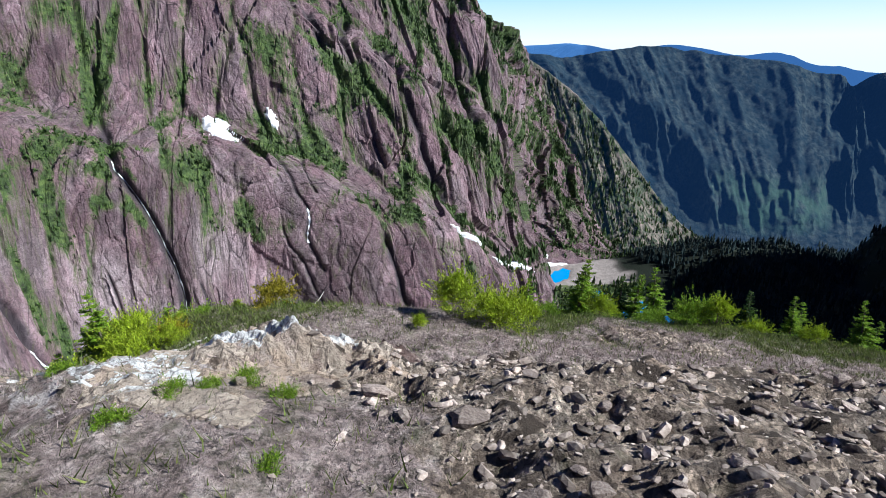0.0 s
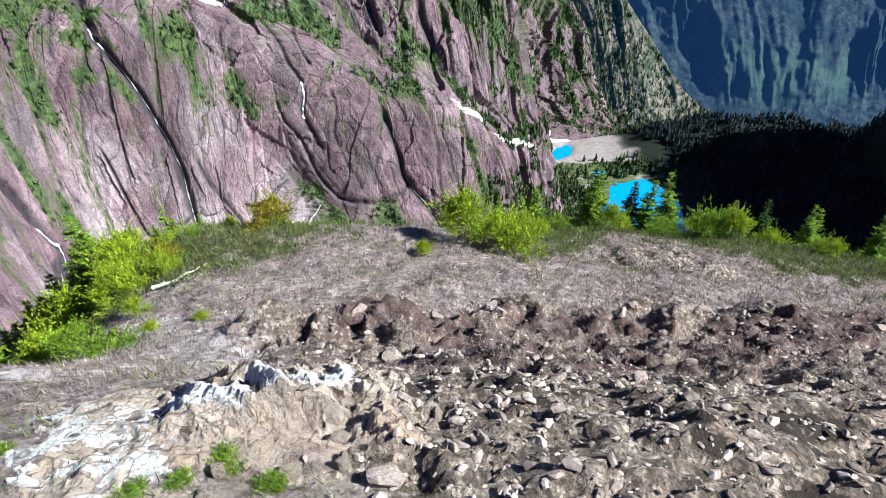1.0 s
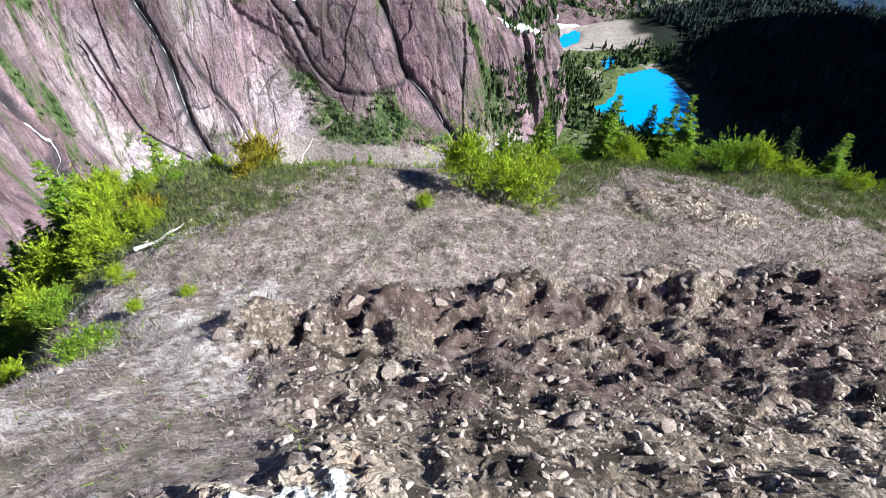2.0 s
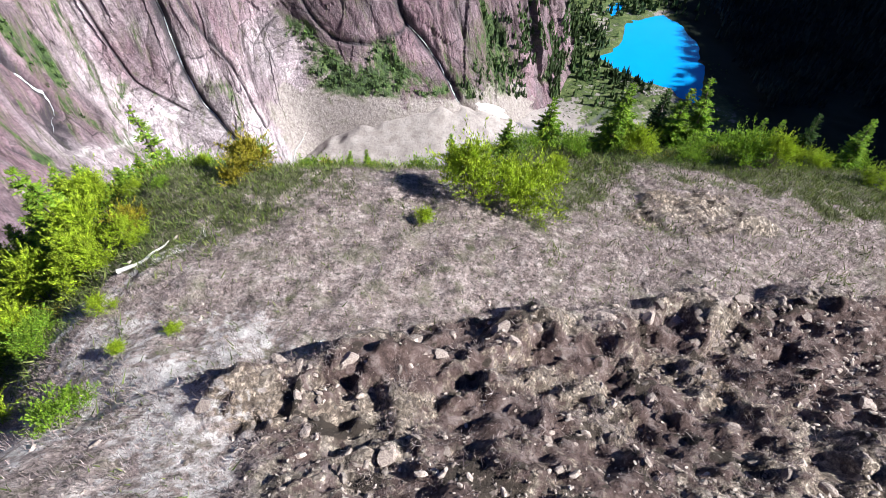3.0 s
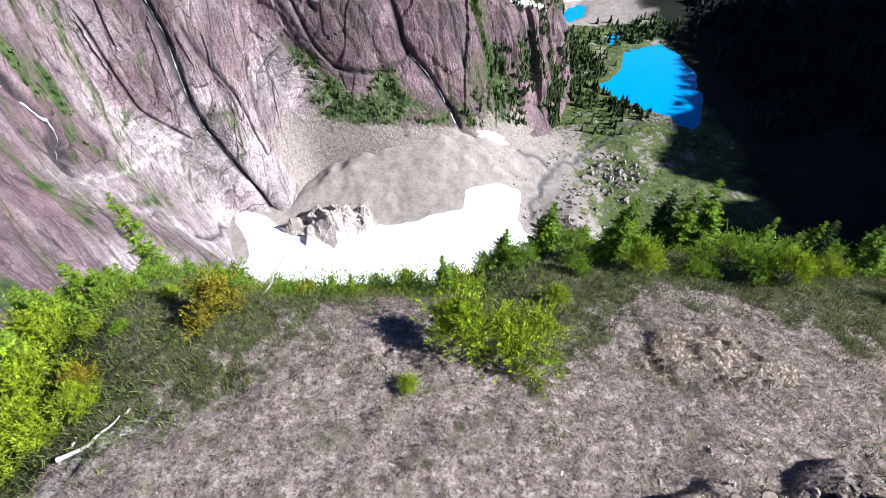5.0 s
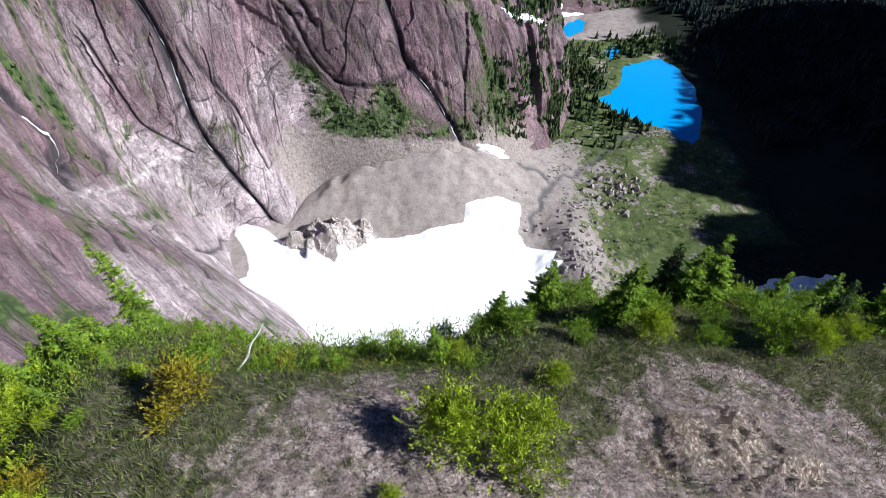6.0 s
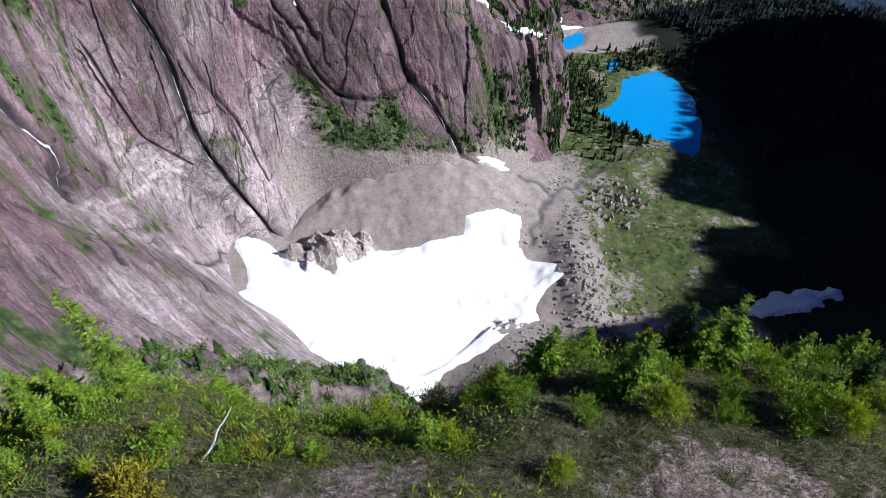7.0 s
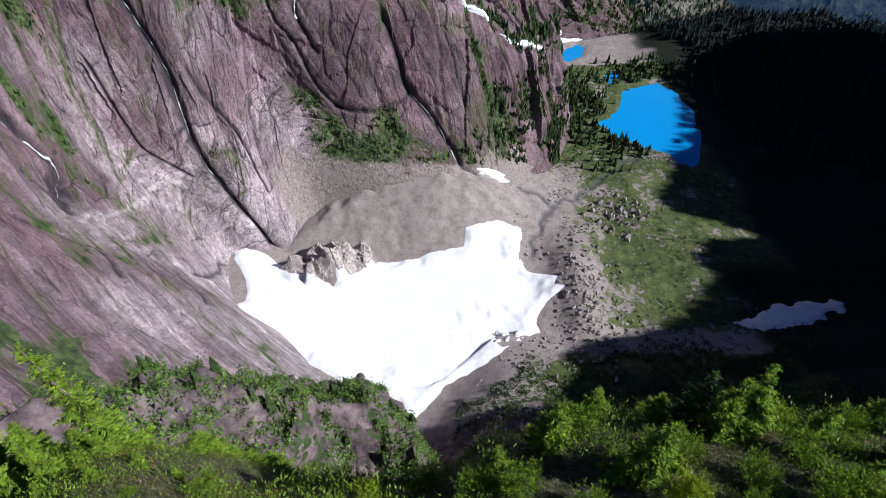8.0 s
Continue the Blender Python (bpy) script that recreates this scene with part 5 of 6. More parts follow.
def shrub(name, height, spread, seed, material, leaves=2600, leaf=0.085, label="", lobes=11, category="bush"):
    """A leafy bush: bent stems, foliage in uneven lobes with gaps between."""
    r = np.random.default_rng(seed)
    root = new(name)
    tubes, cs, ds = [], [], []
    for i in range(lobes):
        a, q = r.uniform(0, 2 * math.pi), r.uniform(0.0, 0.78) ** 0.7
        top = np.array([spread * q * math.cos(a), spread * q * math.sin(a), height * (1 - 0.62 * q ** 1.7) * r.uniform(0.72, 1.0)])
        base = np.array([0.16 * spread * math.cos(a), 0.16 * spread * math.sin(a), -0.05])
        mid = (base + top) / 2 + r.normal(size=3) * 0.08 * spread
        tubes.append(tube([base, mid, top], [0.022, 0.014, 0.005], 5))
        n = leaves // lobes
        size = spread * r.uniform(0.26, 0.42)
        o = r.normal(size=(n, 3))
        o /= np.linalg.norm(o, axis=1, keepdims=True)
        o *= (r.random((n, 1)) ** 0.5)
        o[:, 2] *= 1.15
        p = top - np.array([0, 0, size * 0.55]) + o * size
        shoots = r.integers(0, 22, n)
        tips = r.normal(size=(22, 3)) * 0.55 * size
        tips[:, 2] = np.abs(tips[:, 2]) * 1.2
        g = r.random((n, 1)) ** 0.6
        p = np.where(r.random((n, 1)) < 0.7, top - np.array([0, 0, size * 0.5]) + tips[shoots] * (0.35 + 1.0 * g) + r.normal(size=(n, 3)) * 0.05 * size, p)
        p[:, 2] = np.maximum(p[:, 2], 0.03 + 0.05 * r.random(n))
        cs.append(p)
        ds.append(o * 0.7 + tips[shoots] / size * 0.8 + np.array([0, 0, 0.5]) + r.normal(size=(n, 3)) * 0.4)
    c, d = np.concatenate(cs), np.concatenate(ds)
    l = leaf * r.uniform(0.6, 1.4, len(c))
    v, f = join_tubes(tubes)
    part("woody_base", mesh_of("woody_base", v, f, M_BARK), root)
    part("foliage", leaves_mesh("foliage", c, d, l * 1.15, l * 0.24, material, r), root)
    return tagged(root, label, category)


def ground_at(x, y):
    return float(knoll_fine(np.array([float(x)]), np.array([float(y)]))[0])


def stand(ob, x, y, scale=1.0, turn=0.0, sink=0.06):
    ob.matrix_basis = pose(x, y, ground_at(x, y) - sink, 0, 0, turn) @ Matrix.Diagonal((scale, scale, scale, 1))
    return ob


def again(ob, x, y, scale=1.0, turn=0.0, sink=0.06, label=""):
    made = copy_thing(ob, Matrix.Identity(4))
    stand(made, x, y, scale, turn, sink)
    return tagged(made, label)


def wind_trimmed(x, y, tall, k):
    """Crowns on the open slope keep under one sloping line."""
    if x > -8.6:
        return k
    line = 13.4 + 0.05 * x - 0.91 * y - 1.7 * float(smooth(-14.5, -10.5, x))
    return max(0.3, min(k, (line - ground_at(x, y)) / tall))


fir_a = tagged(stand(fir_tree("fir_tree", 3.4, 0.95, 201, M_FIR, 1.0, "slender green young fir at the ridge edge"), 10.7, 27.3, 1.1), group="ridge firs")
fir_b = tagged(stand(fir_tree("fir_tree", 3.6, 1.35, 202, M_FIR, 1.0, "bushy green fir with drooping boughs"), 6.9, 24.6, 0.95), group="ridge firs")
fir_d = tagged(stand(fir_tree("fir_tree", 3.3, 0.8, 204, M_DARK, 1.1, "dark narrow fir at the brink"), 10.0, 27.6, 1.1), group="ridge firs")
fir_c = tagged(stand(fir_tree("fir_tree", 8.0, 1.25, 203, M_FIR, 0.7, "tall narrow fir leaning over the drop"), -17.6, 31.5, (-10.9 - ground_at(-17.6, 31.5)) / 8.0, 40), group="ridge firs")
for src, x, y, k, turn, label in (
        (fir_a, 11.9, 27.2, 1.15, 120, "slender young fir beside its twin"), (fir_a, 13.6, 24.4, 0.62, 10, "small pointed fir above low bushes"), (fir_d, 16.2, 25.6, 0.8, 50, "dark pointed fir above low bushes"), (fir_a, 18.4, 25.2, 0.75, 90, "small pointed fir above low bushes"), (fir_a, 21.6, 24.4, 0.9, 130, "pointed fir above low bushes"), (fir_d, 24.8, 23.6, 0.85, 170, "dark pointed fir above low bushes"), (fir_d, 13.0, 28.6, 0.8, 10, "dark pointed fir at the brink"), (fir_d, -13.8, 27.2, 0.8, 60, "dark narrow fir over the drop"), (fir_d, -19.6, 23.2, 1.0, 200, "dark narrow fir on the falling slope"), (fir_d, 5.3, 28.0, 0.75, 30, "dark fir at the brink"), (fir_b, 4.4, 26.0, 0.8, 60, "bushy fir at the brink"), (fir_a, 0.2, 22.4, 0.62, 200, "small fir sapling among shrubs"),
        (fir_b, 7.6, 29.6, 0.75, 170, "bushy fir behind a taller one"), (fir_a, -3.9, 21.8, 0.36, 20, "tiny fir sapling on the ridge edge"), (fir_a, -3.2, 21.7, 0.34, 90, "tiny fir sapling on the ridge edge"),
        (fir_a, 15.0, 27.4, 0.7, 30, "young fir among low bushes"), (fir_a, 20.5, 27.5, 0.95, 250, "slender fir above low bushes"), (fir_a, 23.6, 26.0, 0.9, 300, "slender fir above low bushes"), (fir_b, 18.4, 28.6, 0.7, 10, "bushy fir on the ridge edge"),
        (fir_b, -11.4, 21.0, 0.85, 80, "broad green fir on the falling slope"), (fir_b, -13.2, 18.4, 1.0, 200, "broad green fir on the falling slope"), (fir_b, -12.8, 24.8, 0.95, 290, "broad green fir on the falling slope"), (fir_d, -15.2, 28.4, 1.0, 150, "sparse dark fir over the drop"),
        (fir_b, -16.0, 22.0, 1.0, 30, "broad green fir on the falling slope"), (fir_b, -15.0, 14.6, 0.9, 130, "broad green fir on the falling slope"), (fir_c, -21.0, 28.6, 0.42, 70, "tall narrow fir over the drop"), (fir_b, -8.6, 23.0, 0.72, 320, "bushy green fir beside ochre shrub"),
        (fir_b, -17.8, 18.5, 0.9, 10, "broad green fir on the falling slope"), (fir_b, 26.0, 25.0, 0.8, 75, "bushy fir on the ridge edge"), (fir_b, -10.6, 26.4, 0.8, 140, "broad green fir on the falling slope"), (fir_b, -14.2, 26.6, 0.85, 250, "broad green fir on the falling slope"),
        (fir_b, -18.8, 26.0, 0.95, 20, "broad green fir on the falling slope"), (fir_b, -21.4, 24.0, 0.9, 100, "broad green fir on the falling slope"), (fir_b, -23.0, 31.5, 0.8, 330, "broad green fir on the falling slope"), (fir_b, 9.4, 28.4, 0.6, 220, "bushy fir at the brink"), (fir_b, 2.4, 24.8, 0.55, 40, "small dark fir at the brink")):
    again(src, x, y, k if src == fir_c else wind_trimmed(x, y, 3.5, k), turn, 0.06, label)

r = np.random.default_rng(641)
n = 0
while n < 46:
    x, y = r.uniform(-25, -8), r.uniform(16, 36)
    if y < 17.5 - 0.135 * (x + 9.5) or (x > -10 and y < 24):
        continue
    again(fir_b if n % 3 else fir_a, x, y, wind_trimmed(x, y, 3.5, r.uniform(0.75, 1.25)), r.uniform(0, 360), 0.1, "broad green fir crowding the falling slope" if n % 3 else "slender green fir on the falling slope")
    n += 1

bush_a = tagged(stand(shrub("bush", 1.75, 1.3, 211, M_YELLOW, 9000, 0.085, "dense bright yellow-green bush on the ridge turf", 15), 0.6, 18.4), group="yellow-green bushes")
bush_b = tagged(stand(shrub("bush", 1.4, 1.4, 212, M_YELLOW, 9000, 0.085, "spreading yellow-green bush beside a denser one", 15), 2.3, 18.1, 1.0), group="yellow-green bushes")
bush_c = tagged(stand(shrub("bush", 1.1, 1.05, 213, M_FIR, 4600, 0.085, "low green bush in the heather", 12), 12.4, 23.4, 1.1), group="green bushes")
bush_d = tagged(stand(shrub("bush", 1.15, 1.05, 214, M_OCHRE, 6000, 0.085, "ochre-tinged bush at the ridge edge", 12), -6.7, 19.4, 1.0), group="ochre bushes")
for src, x, y, k, turn in (
        (bush_a, 3.8, 20.9, 0.42, 30), (bush_b, 0.9, 22.3, 0.55, 70), (bush_a, -0.85, 16.6, 0.30, 100), (bush_a, 7.7, 23.6, 0.7, 10), (bush_a, 13.2, 23.0, 0.75, 140), (bush_b, 16.4, 24.8, 0.6, 40), (bush_c, 19.4, 26.0, 0.8, 200), (bush_b, 22.4, 25.6, 0.6, 260),
        (bush_c, 23.6, 22.8, 0.7, 80), (bush_b, 17.6, 22.4, 0.5, 90), (bush_c, 10.9, 24.6, 0.8, 50), (bush_c, 3.2, 24.0, 0.75, 20), (bush_c, -0.9, 22.8, 0.9, 110), (bush_c, 1.9, 24.2, 0.7, 330), (bush_c, 8.8, 26.0, 0.9, 190), (bush_c, 12.9, 26.0, 0.9, 230), (bush_b, 14.4, 28.2, 0.55, 30),
        (bush_c, -5.4, 21.4, 0.5, 30), (bush_c, -7.2, 21.4, 0.95, 60), (bush_a, -8.8, 20.6, 0.7, 160), (bush_c, -9.4, 18.8, 0.8, 210), (bush_d, -9.6, 17.0, 0.6, 40), (bush_a, -11.0, 16.2, 0.7, 300), (bush_a, -12.6, 14.4, 0.75, 10), (bush_c, -10.6, 13.2, 0.7, 75), (bush_a, -8.7, 13.5, 0.2, 0), (bush_a, -6.4, 12.5, 0.18, 50),
        (bush_c, -7.0, 9.9, 0.55, 20), (bush_a, -7.4, 11.9, 0.2, 140), (bush_a, -10.8, 11.0, 0.55, 250), (bush_c, -9.6, 9.0, 0.6, 180), (bush_a, -12.4, 19.6, 0.8, 20), (bush_d, -4.8, 21.7, 0.5, 200), (bush_a, -14.5, 16.8, 0.85, 120), (bush_c, 24.6, 24.5, 1.0, 40), (bush_c, 25.8, 22.5, 0.8, 10), (bush_c, -9.4, 24.4, 0.95, 10),
        (bush_c, 5.0, 23.2, 0.6, 260), (bush_c, 10.0, 23.4, 0.6, 310), (bush_c, 15.2, 26.4, 0.6, 130), (bush_c, 17.2, 28.0, 0.7, 20), (bush_c, -3.0, 21.5, 0.4, 0), (bush_c, 12.0, 29.0, 0.7, 60), (bush_c, 6.0, 27.2, 0.9, 15), (bush_c, 9.6, 29.6, 0.6, 200), (bush_c, 20.8, 29.0, 0.8, 50),
        (bush_c, -7.6, 25.2, 0.8, 70), (bush_a, -11.8, 22.8, 0.8, 310), (bush_c, -14.6, 20.4, 1.0, 40), (bush_a, -16.8, 24.2, 0.9, 190), (bush_c, -12.2, 28.2, 0.9, 230), (bush_c, -16.6, 27.6, 1.0, 20), (bush_c, -19.8, 30.2, 1.1, 120), (bush_a, -20.2, 26.6, 0.9, 280), (bush_b, -18.4, 21.8, 0.9, 60), (bush_c, -22.6, 28.4, 1.1, 90),
        (bush_a, -11.5, 17.5, 0.95, 15), (bush_b, -10.3, 15.6, 0.7, 95), (bush_a, -13.0, 16.2, 1.0, 205), (bush_b, -10.6, 19.2, 0.8, 165), (bush_a, -13.6, 19.8, 1.0, 65), (bush_b, -9.4, 16.4, 0.45, 255), (bush_a, -15.4, 18.4, 1.1, 320),
        (bush_c, -2.55, 4.3, 0.16, 50), (bush_c, -2.8, 3.75, 0.15, 0), (bush_c, -2.0, 4.75, 0.17, 90), (bush_c, -3.9, 4.7, 0.13, 10), (bush_c, -1.3, 3.3, 0.13, 70), (bush_c, -1.6, 4.6, 0.16, 160), (bush_c, -2.3, 4.5, 0.13, 200), (bush_c, 0.4, 25.4, 0.8, 50), (bush_b, -1.6, 24.4, 0.55, 200), (bush_c, -2.6, 23.6, 0.6, 320)):
    again(src, x, y, k if y < 13 else wind_trimmed(x, y, 1.7, k), turn)


# ---- heather and grass ----
def tuft(seed, blades, spread, bend):
    r = np.random.default_rng(seed)
    a, d = r.uniform(0, 6.3, blades), r.random(blades) * spread
    base = np.stack([d * np.cos(a), d * np.sin(a), 0 * a], -1)
    tip = base + np.stack([bend * r.normal(size=blades), bend * r.normal(size=blades), r.uniform(0.5, 1.0, blades)], -1)
    w = np.stack([-np.sin(a), np.cos(a), 0 * a], -1) * 0.05
    return np.stack([base - w, base + w, tip], 1).reshape(-1, 3), np.arange(blades * 3).reshape(-1, 3)


def turf_field(name, count, pick, low, high, seed, material, label, wide=1.0):
    r = np.random.default_rng(seed)
    x, y = r.uniform(-24, 26, count * 5), r.uniform(1.0, 33, count * 5)
    bare_e, bare_q = outcrop_line(x, y)
    ok = pick(x, y) * (1 - np.clip(bare_q, 0, 1) * smooth(-1.9, -1.2, bare_e) * smooth(1.2, 0.7, bare_e)) > r.random(len(x))
    x, y = x[ok][:count], y[ok][:count]
    n = len(x)
    h = (low + (high - low) * r.random(n) ** 1.5) * (0.62 + 0.38 * smooth(5, 11, y))
    ob = scatter(name, tuft(seed, 5, 0.8, 0.28), np.stack([x, y, knoll_fine(x, y) - 0.02], -1), wide * h * r.uniform(0.7, 1.3, n), r.uniform(0, 6.3, n), material, h, flat=True)
    return tagged(ob, label, "turf", kind="stuff")


def green_share(x, y):
    return np.clip(smooth(0.0, 0.6, fbm(x / 2.2, y / 2.2, 3, 90) * 0.45 + 1.3 * smooth(-2.6, 2.6, y - green_edge(x) + 1.3 * vn(x / 0.8, y / 0.8, 114)) - 0.35) + 0.06 + 0.25 * smooth(7, 4, y) + 0.22 * smooth(15, 19, y) * (vn(x / 0.5, y / 0.5, 182) > 0.2), 0, 1)


turf_field("dry_heather", 100000, lambda x, y: (1 - rocky(x, y) * (1 - 0.9 * smooth(6.5, 8.5, y) * smooth(-0.6, 0.1, fbm(x / 0.9, y / 0.7, 3, 118)))) * (1 - 0.8 * green_share(x, y)) * (0.35 + 0.65 * (vn(x / 0.9, y / 0.9, 180) > -0.3)), 0.05, 0.19, 301, M_HEATH, "dry brown-mauve heather turf covering the ridge", 1.05)
turf_field("green_heather", 60000, lambda x, y: (1 - rocky(x, y)) * green_share(x, y), 0.12, 0.36, 302, M_GRASS, "dull green heather at the ridge edge")
turf_field("sparse_grass", 4000, lambda x, y: rocky(x, y) * (fbm(x / 1.4, y / 1.4, 3, 181) > 0.25) * smooth(9, 3, y), 0.05, 0.14, 303, M_GRASS, "sparse green grass tufts between stones")

def sprays(seed, count):
    """A leafy low clump, one unit across."""
    r = np.random.default_rng(seed)
    c = r.normal(size=(count, 3)) * np.array([0.30, 0.30, 0.20])
    c[:, 2] = np.abs(c[:, 2])
    d = c * 1.2 + np.array([0, 0, 0.35]) + r.normal(size=(count, 3)) * 0.25
    d /= np.linalg.norm(d, axis=1, keepdims=True)
    w = np.cross(d, r.normal(size=(count, 3)))
    w /= np.linalg.norm(w, axis=1, keepdims=True)
    return np.stack([c - w * 0.022, c + w * 0.022, c + d * 0.11], 1).reshape(-1, 3), np.arange(count * 3).reshape(-1, 3)


def slope_scrub(name, count, seed, material, low, high, label):
    r = np.random.default_rng(seed)
    x, y = r.uniform(-28, 30, count * 6), r.uniform(14, 42, count * 6)
    drop = (knoll(x, y) - knoll(x + 0.0, y + 1.0)) + np.abs(knoll(x + 0.5, y) - knoll(x - 0.5, y))
    ok = (drop > 0.75) & (vn(x / 2.2, y / 2.2, seed) > -0.35 + 0.5 * smooth(-6, 0, x)) & ((y > 21) | (x < -10))
    x, y = x[ok][:count], y[ok][:count]
    size = low + (high - low) * r.random(len(x)) ** 1.7
    ob = scatter(name, sprays(seed, 80), np.stack([x, y, knoll_fine(x, y) - 0.05], -1), size, r.uniform(0, 6.3, len(x)), material, size * r.uniform(0.6, 1.1, len(x)), flat=True)
    return tagged(ob, label, "scrub", kind="stuff")


slope_scrub("slope_scrub", 2600, 311, M_FERN, 0.6, 1.6, "dense green scrub on the falling slope")
slope_scrub("slope_heather", 900, 312, M_OCHRE, 0.4, 0.9, "yellowish heather clumps on the falling slope")

# Dark clumps added to make the gaps between the bushes darker.
r = np.random.default_rng(321)
x, y = r.uniform(-4, 27, 9000), r.uniform(19, 31, 9000)
ok = (vn(x / 1.6, y / 1.3, 322) > 0.05) & (y > 20.2 + 1.2 * vn(x / 2, 0.5, 323) + 0.06 * x)
x, y = x[ok][:700], y[ok][:700]
size = r.uniform(0.25, 0.75, len(x))
ob = scatter("low_scrub", sprays(324, 60), np.stack([x, y, knoll_fine(x, y) - 0.04], -1), size, r.uniform(0, 6.3, len(x)), M_DARK, size * r.uniform(0.6, 1.0, len(x)), flat=True)
tagged(ob, "dark low scrub added to darken the gaps between bushes", "scrub", kind="stuff")

# ---- stones ----
r = np.random.default_rng(77)
def chips(name, count, low, high, seed, label):
    r = np.random.default_rng(seed)
    x = r.uniform(-9, 17, count * 6)
    y = 1.2 + 15.8 * r.random(len(x)) ** 1.35
    ok = (rocky(x, y) * (1 - 0.72 * smooth(7.5, 9.5, y) * smooth(9, 5, x)) + 0.05 > r.random(len(x)))
    x, y = x[ok][:count], y[ok][:count]
    size = low + (high - low) * r.random(len(x)) ** 3
    ob = scatter(name, crag(seed, 1, 8, 0.03, (1.45, 0.85, 0.75)), np.stack([x, y, knoll_fine(x, y) + 0.15 * size], -1), size, r.uniform(0, 6.3, len(x)), M_STONE_BITS, size * r.uniform(0.5, 0.9, len(x)), flat=True)
    return tagged(ob, label, "stones", kind="stuff")


chips("rubble", 8000, 0.03, 0.14, 61, "small angular rubble covering the summit")
chips("gravel", 14000, 0.018, 0.07, 62, "small sharp gravel between stones")
stone_meshes = [mesh_of("stone", *crag(400 + i, 2, 16, 0.02, (1.25, 0.8 + 0.05 * i, 0.62)), M_STONE, None, True) for i in range(7)]
tan_meshes = [mesh_of("rock_block", *crag(440 + i, 2, 12, 0.03), M_OUTCROP, None, True) for i in range(5)]
count = 0
while count < 210:
    x, y = r.uniform(-7, 14), r.uniform(2.2, 15.5)
    if rocky(np.array([x]), np.array([y]))[0] < 0.5:
        continue
    size = 0.10 + 0.24 * r.random() ** 2.5
    stone = new("stone", stone_meshes[count % 7])
    stone.matrix_basis = pose(x, y, ground_at(x, y) + 0.12 * size, r.uniform(-25, 25), r.uniform(-25, 25), r.uniform(0, 360)) @ Matrix.Diagonal((size, size, size, 1))
    tagged(stone, "angular weathered tan-grey stone lying on rubble", "stone", "loose stones")
    count += 1
# blocks along the broken step
for i in range(16):
    x = -3.5 + 0.9 * i + r.uniform(-0.3, 0.3)
    y = 12.0 + 0.36 * x - 0.012 * max(x, 0) ** 2 + r.uniform(-0.5, 0.2)
    size = r.uniform(0.2, 0.45)
    block = new("rock_block", stone_meshes[i % 7])
    block.matrix_basis = pose(x, y, ground_at(x, y) + 0.05 * size, r.uniform(-20, 20), r.uniform(-20, 20), r.uniform(0, 360)) @ Matrix.Diagonal((size, size * 0.8, size, 1))
    tagged(block, "broken brown rock block along an eroded step", "rock", "step blocks")


def outcrop(name, x0, x1, y0, y1, step, cover, label, bleach, tall):
    """Bedrock breaking through the turf in tilted, splintered planes."""
    x, y = np.meshgrid(np.arange(x0, x1, step), np.arange(y0, y1, step), indexing="ij")
    c = cover(x, y)
    k, e = 0.90 * x + 0.43 * y, 0.43 * x - 0.90 * y
    wob = 0.06 * fbm(x / 0.3, y / 0.3, 3, 240)
    z = knoll_fine(x, y) + tall * 0.55 * facets(k * 0.45 + wob, e + wob, 0.26, 241) * smooth(0.1, 0.6, c) * smooth(-6.5, -0.5, x) + tall * 0.7 * facets(k * 0.5 - wob, e + wob, 0.085, 251) + 0.012 * fbm(x / 0.06, y / 0.06, 2, 261)
    z = z + 0.02 - 0.18 * smooth(0.55, 0.05, c)
    root = new(name)
    white = bleach(x, y)
    f = grid_faces(*x.shape)
    n, m = x.shape[0] - 1, x.shape[1] - 1
    kind = np.where((c.ravel() > 0.02)[f].any(1), (white.ravel()[f].mean(1) > 0.5) * 1, -1).reshape(n, m)

    def patches():
        """Connected patches of one kind, as lists of cells."""
        seen = kind < 0
        for start in zip(*np.nonzero(kind >= 0)):
            if seen[start]:
                continue
            seen[start], cells = True, [start]
            for p, q in cells:
                for k2 in ((p + 1, q), (p - 1, q), (p, q + 1), (p, q - 1)):
                    if 0 <= k2[0] < n and 0 <= k2[1] < m and not seen[k2] and kind[k2] == kind[start]:
                        seen[k2] = True
                        cells.append(k2)
            yield kind[start], cells
    for what in (1, 0):
        for k2, cells in list(patches()):
            if k2 == what and len(cells) < 260:
                for p, q in cells:
                    kind[p, q] = 1 - what
    for what, cells in list(patches()):
        if len(cells) < 120:
            continue
        piece, text = ("bleached_crest", "white lichen-bleached rock") if what else ("tan_face", "fractured tan rock")
        used, index = np.unique(f[[p * m + q for p, q in cells]], return_inverse=True)
        part(piece, mesh_of(piece, np.stack([x, y, z], -1).reshape(-1, 3)[used], index.reshape(-1, 4), M_OUTCROP, {"bleach": white.ravel()[used]}, True), root, text)
    return tagged(root, label, "rock outcrop")


def rib_cover(x, y):
    e, q = outcrop_line(x, y)
    return np.clip(2.5 * q, 0, 1) * smooth(-0.85, -0.45, e + 0.2 * fbm(x / 0.5, y / 0.5, 3, 243)) * smooth(1.05, 0.55, e + 0.35 * fbm(x / 0.6, y / 0.6, 3, 244)) * smooth(-3.0, -2.2, 0.90 * (x + 1.25) + 0.43 * (y - 5.75))


def rib_bleach(x, y):
    e, q = outcrop_line(x, y)
    return smooth(0.10, -0.06, e) * smooth(-0.62, -0.40, e) * smooth(0.5, 0.0, 0.90 * (x + 1.25) + 0.43 * (y - 5.75))


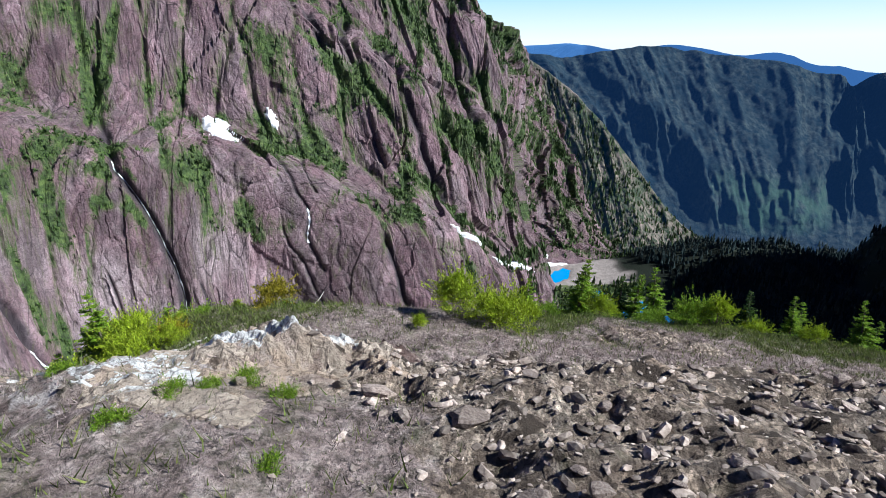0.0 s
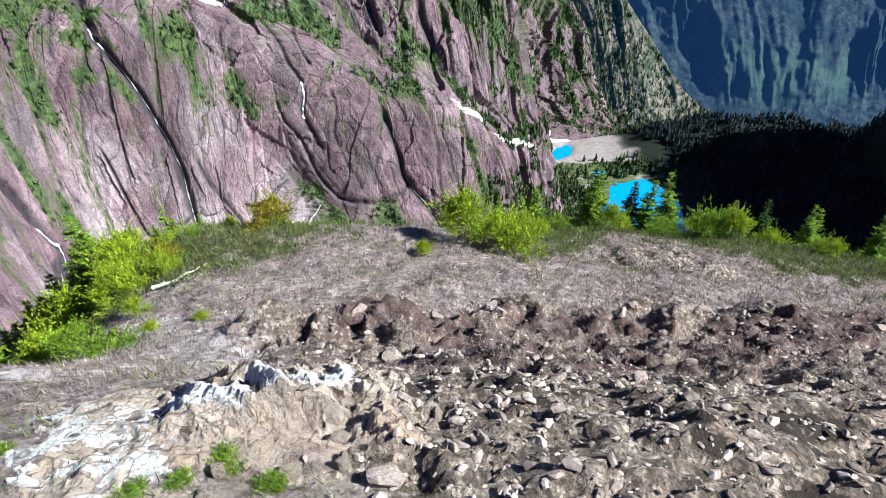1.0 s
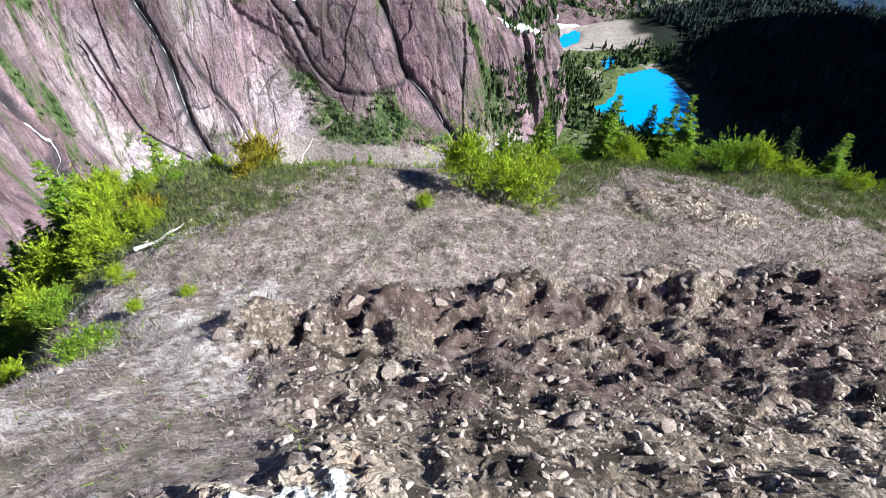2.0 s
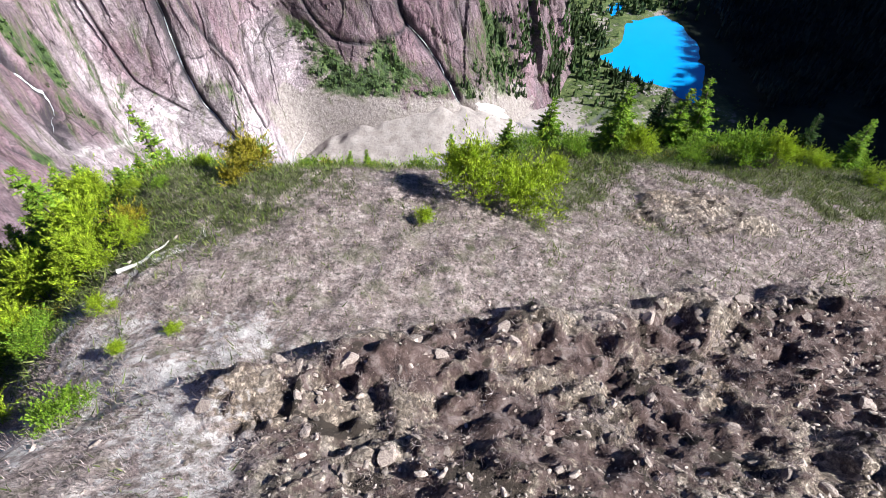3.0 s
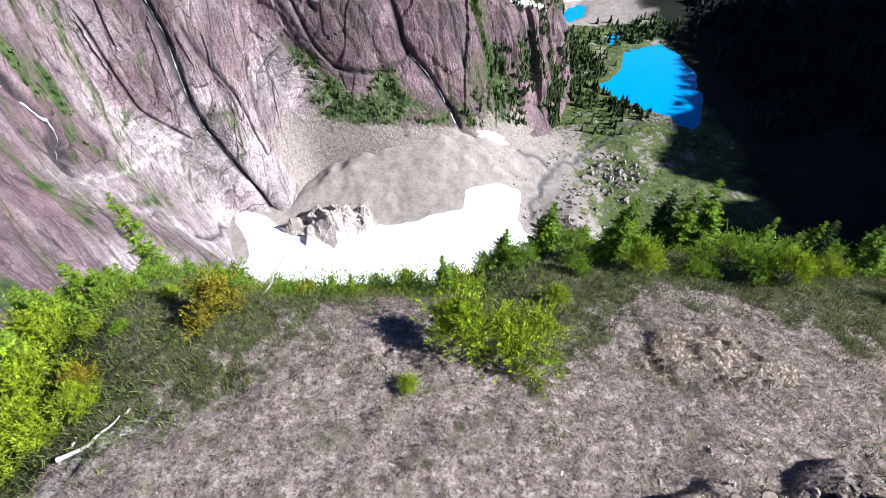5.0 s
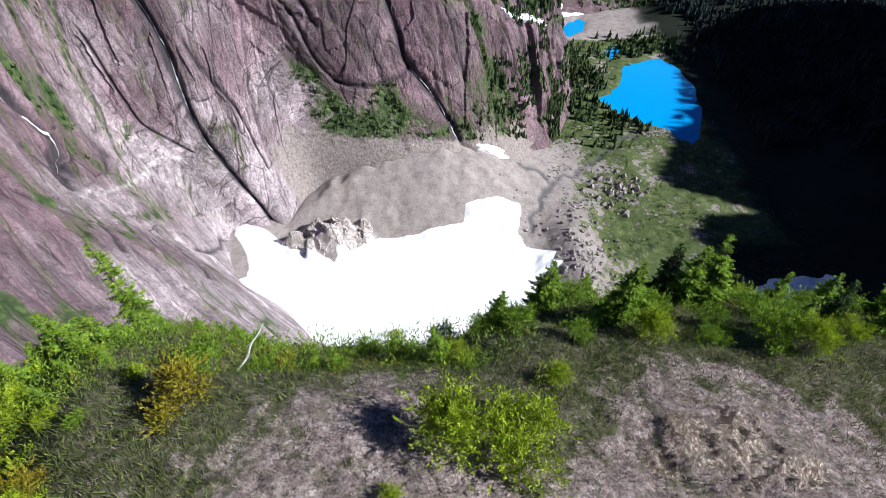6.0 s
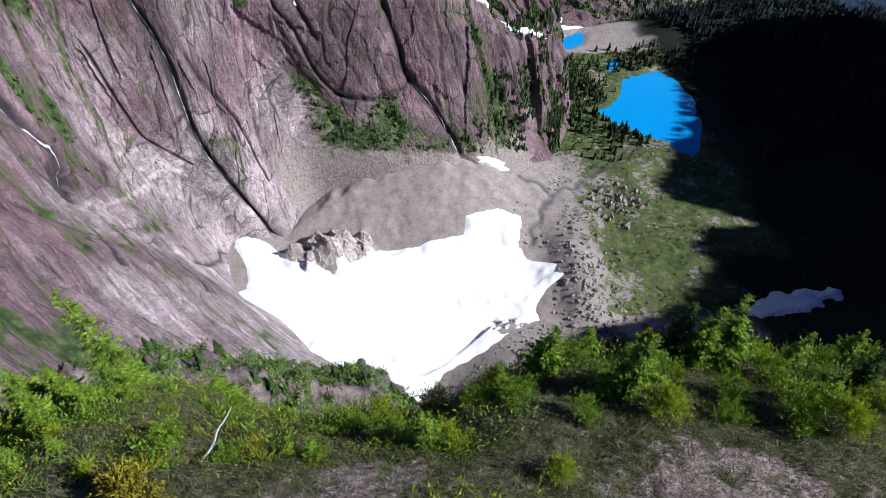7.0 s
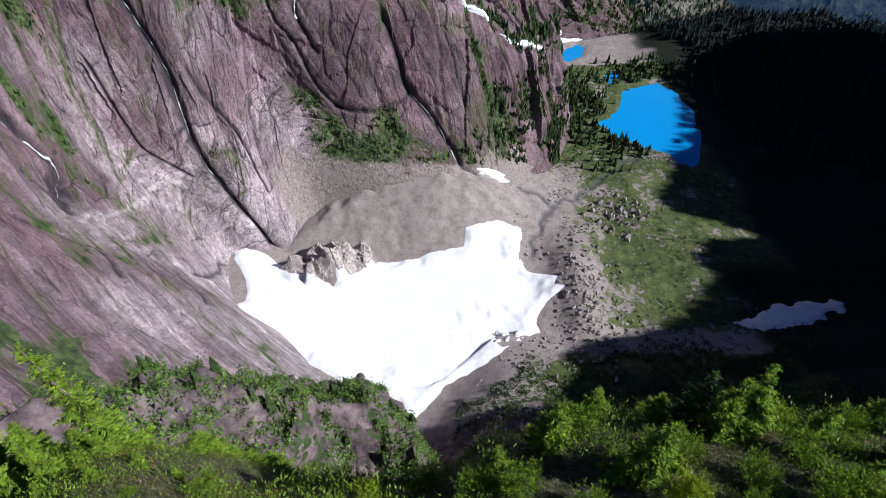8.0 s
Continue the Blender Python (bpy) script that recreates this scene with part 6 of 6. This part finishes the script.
def slab_cover(x, y):
    d = smooth(-8.0, -5.0, x) * smooth(-1.7, -2.8, x + 0.3 * (y - 6)) * smooth(8.2, 7.2, y - 0.3 * x) * smooth(3.2, 4.6, y + 0.25 * x + 1.2)
    return d * smooth(0.15, 0.55, fbm(x / 1.3 + y / 3.0, y / 0.7, 4, 245, 0.6))


outcrop("rock_outcrop", -4.4, 0.9, 3.4, 7.4, 0.028, rib_cover, "fractured tan bedrock rib with white bleached crest", rib_bleach, 0.22)
outcrop("rock_outcrop", -8.2, -1.6, 3.0, 8.4, 0.04, slab_cover, "low splintered white-grey bedrock showing through turf", lambda x, y: 0.55 + 0.5 * vn(x / 0.6, y / 0.6, 246), 0.13)
r = np.random.default_rng(91)
n = 0
while n < 14:
    k, e = r.uniform(-2.2, 1.1), r.uniform(0.45, 1.0)
    x, y = -1.25 + 0.90 * k + 0.43 * e, 5.75 + 0.43 * k - 0.90 * e
    size = r.uniform(0.08, 0.22)
    block = new("rock_block", tan_meshes[n % 5])
    block.matrix_basis = pose(x, y, ground_at(x, y) + 0.03, r.uniform(-25, 25), r.uniform(-25, 25), r.uniform(0, 360)) @ Matrix.Diagonal((size, size, size * 0.8, 1))
    tagged(block, "fractured tan rock block below the outcrop", "rock", "outcrop blocks")
    n += 1

# dead wood
def dead_branch(x, y, points, thick, label):
    root = new("dead_branch")
    q = np.linspace(0, 1, 12)
    p = spline(points, q) + 0.05 * np.stack([vn(q * 5, 0.5 + k, 270) for k in range(3)], -1)
    tubes = [tube(p, thick * (1 - 0.8 * q) * (1 + 0.15 * vn(q * 9, 0.3, 271)))]
    for i in (4, 7):
        tubes.append(tube([p[i], p[i] + np.array([0.25, 0.12, 0.16]) * (1 if i == 4 else -0.8)], [thick * 0.4, thick * 0.12], 5))
    v, f = join_tubes(tubes)
    part("limb", mesh_of("limb", v, f, M_DEAD), root)
    root.matrix_basis = pose(x, y, ground_at(x, y) + 0.05)
    return tagged(root, label, "dead wood")


dead_branch(-8.5, 15.1, [(-0.4, -0.35, 0.02), (0.05, -0.1, 0.05), (0.45, 0.35, 0.07), (0.6, 0.75, 0.02)], 0.075, "bleached dead branch lying on the heather")
dead_branch(-6.0, 21.6, [(-0.5, -0.5, 0.0), (-0.1, 0.1, 0.3), (0.2, 0.6, 0.7), (0.5, 1.0, 1.1)], 0.06, "bleached dead branch leaning out of shrubs")
k = r.random(700) * 13.99
i = k.astype(int)
line = np.array([q[:2] for q in RIGHT_RIDGE[10:25]], float)
xy = line[i] + (line[i + 1] - line[i]) * (k - i)[:, None] + r.normal(size=(700, 2)) * 10
woods("crest_conifers", np.column_stack([xy, lowground(xy[:, 0], xy[:, 1])]), 8, 18, 44, "conifers along the crest that shades the lake")
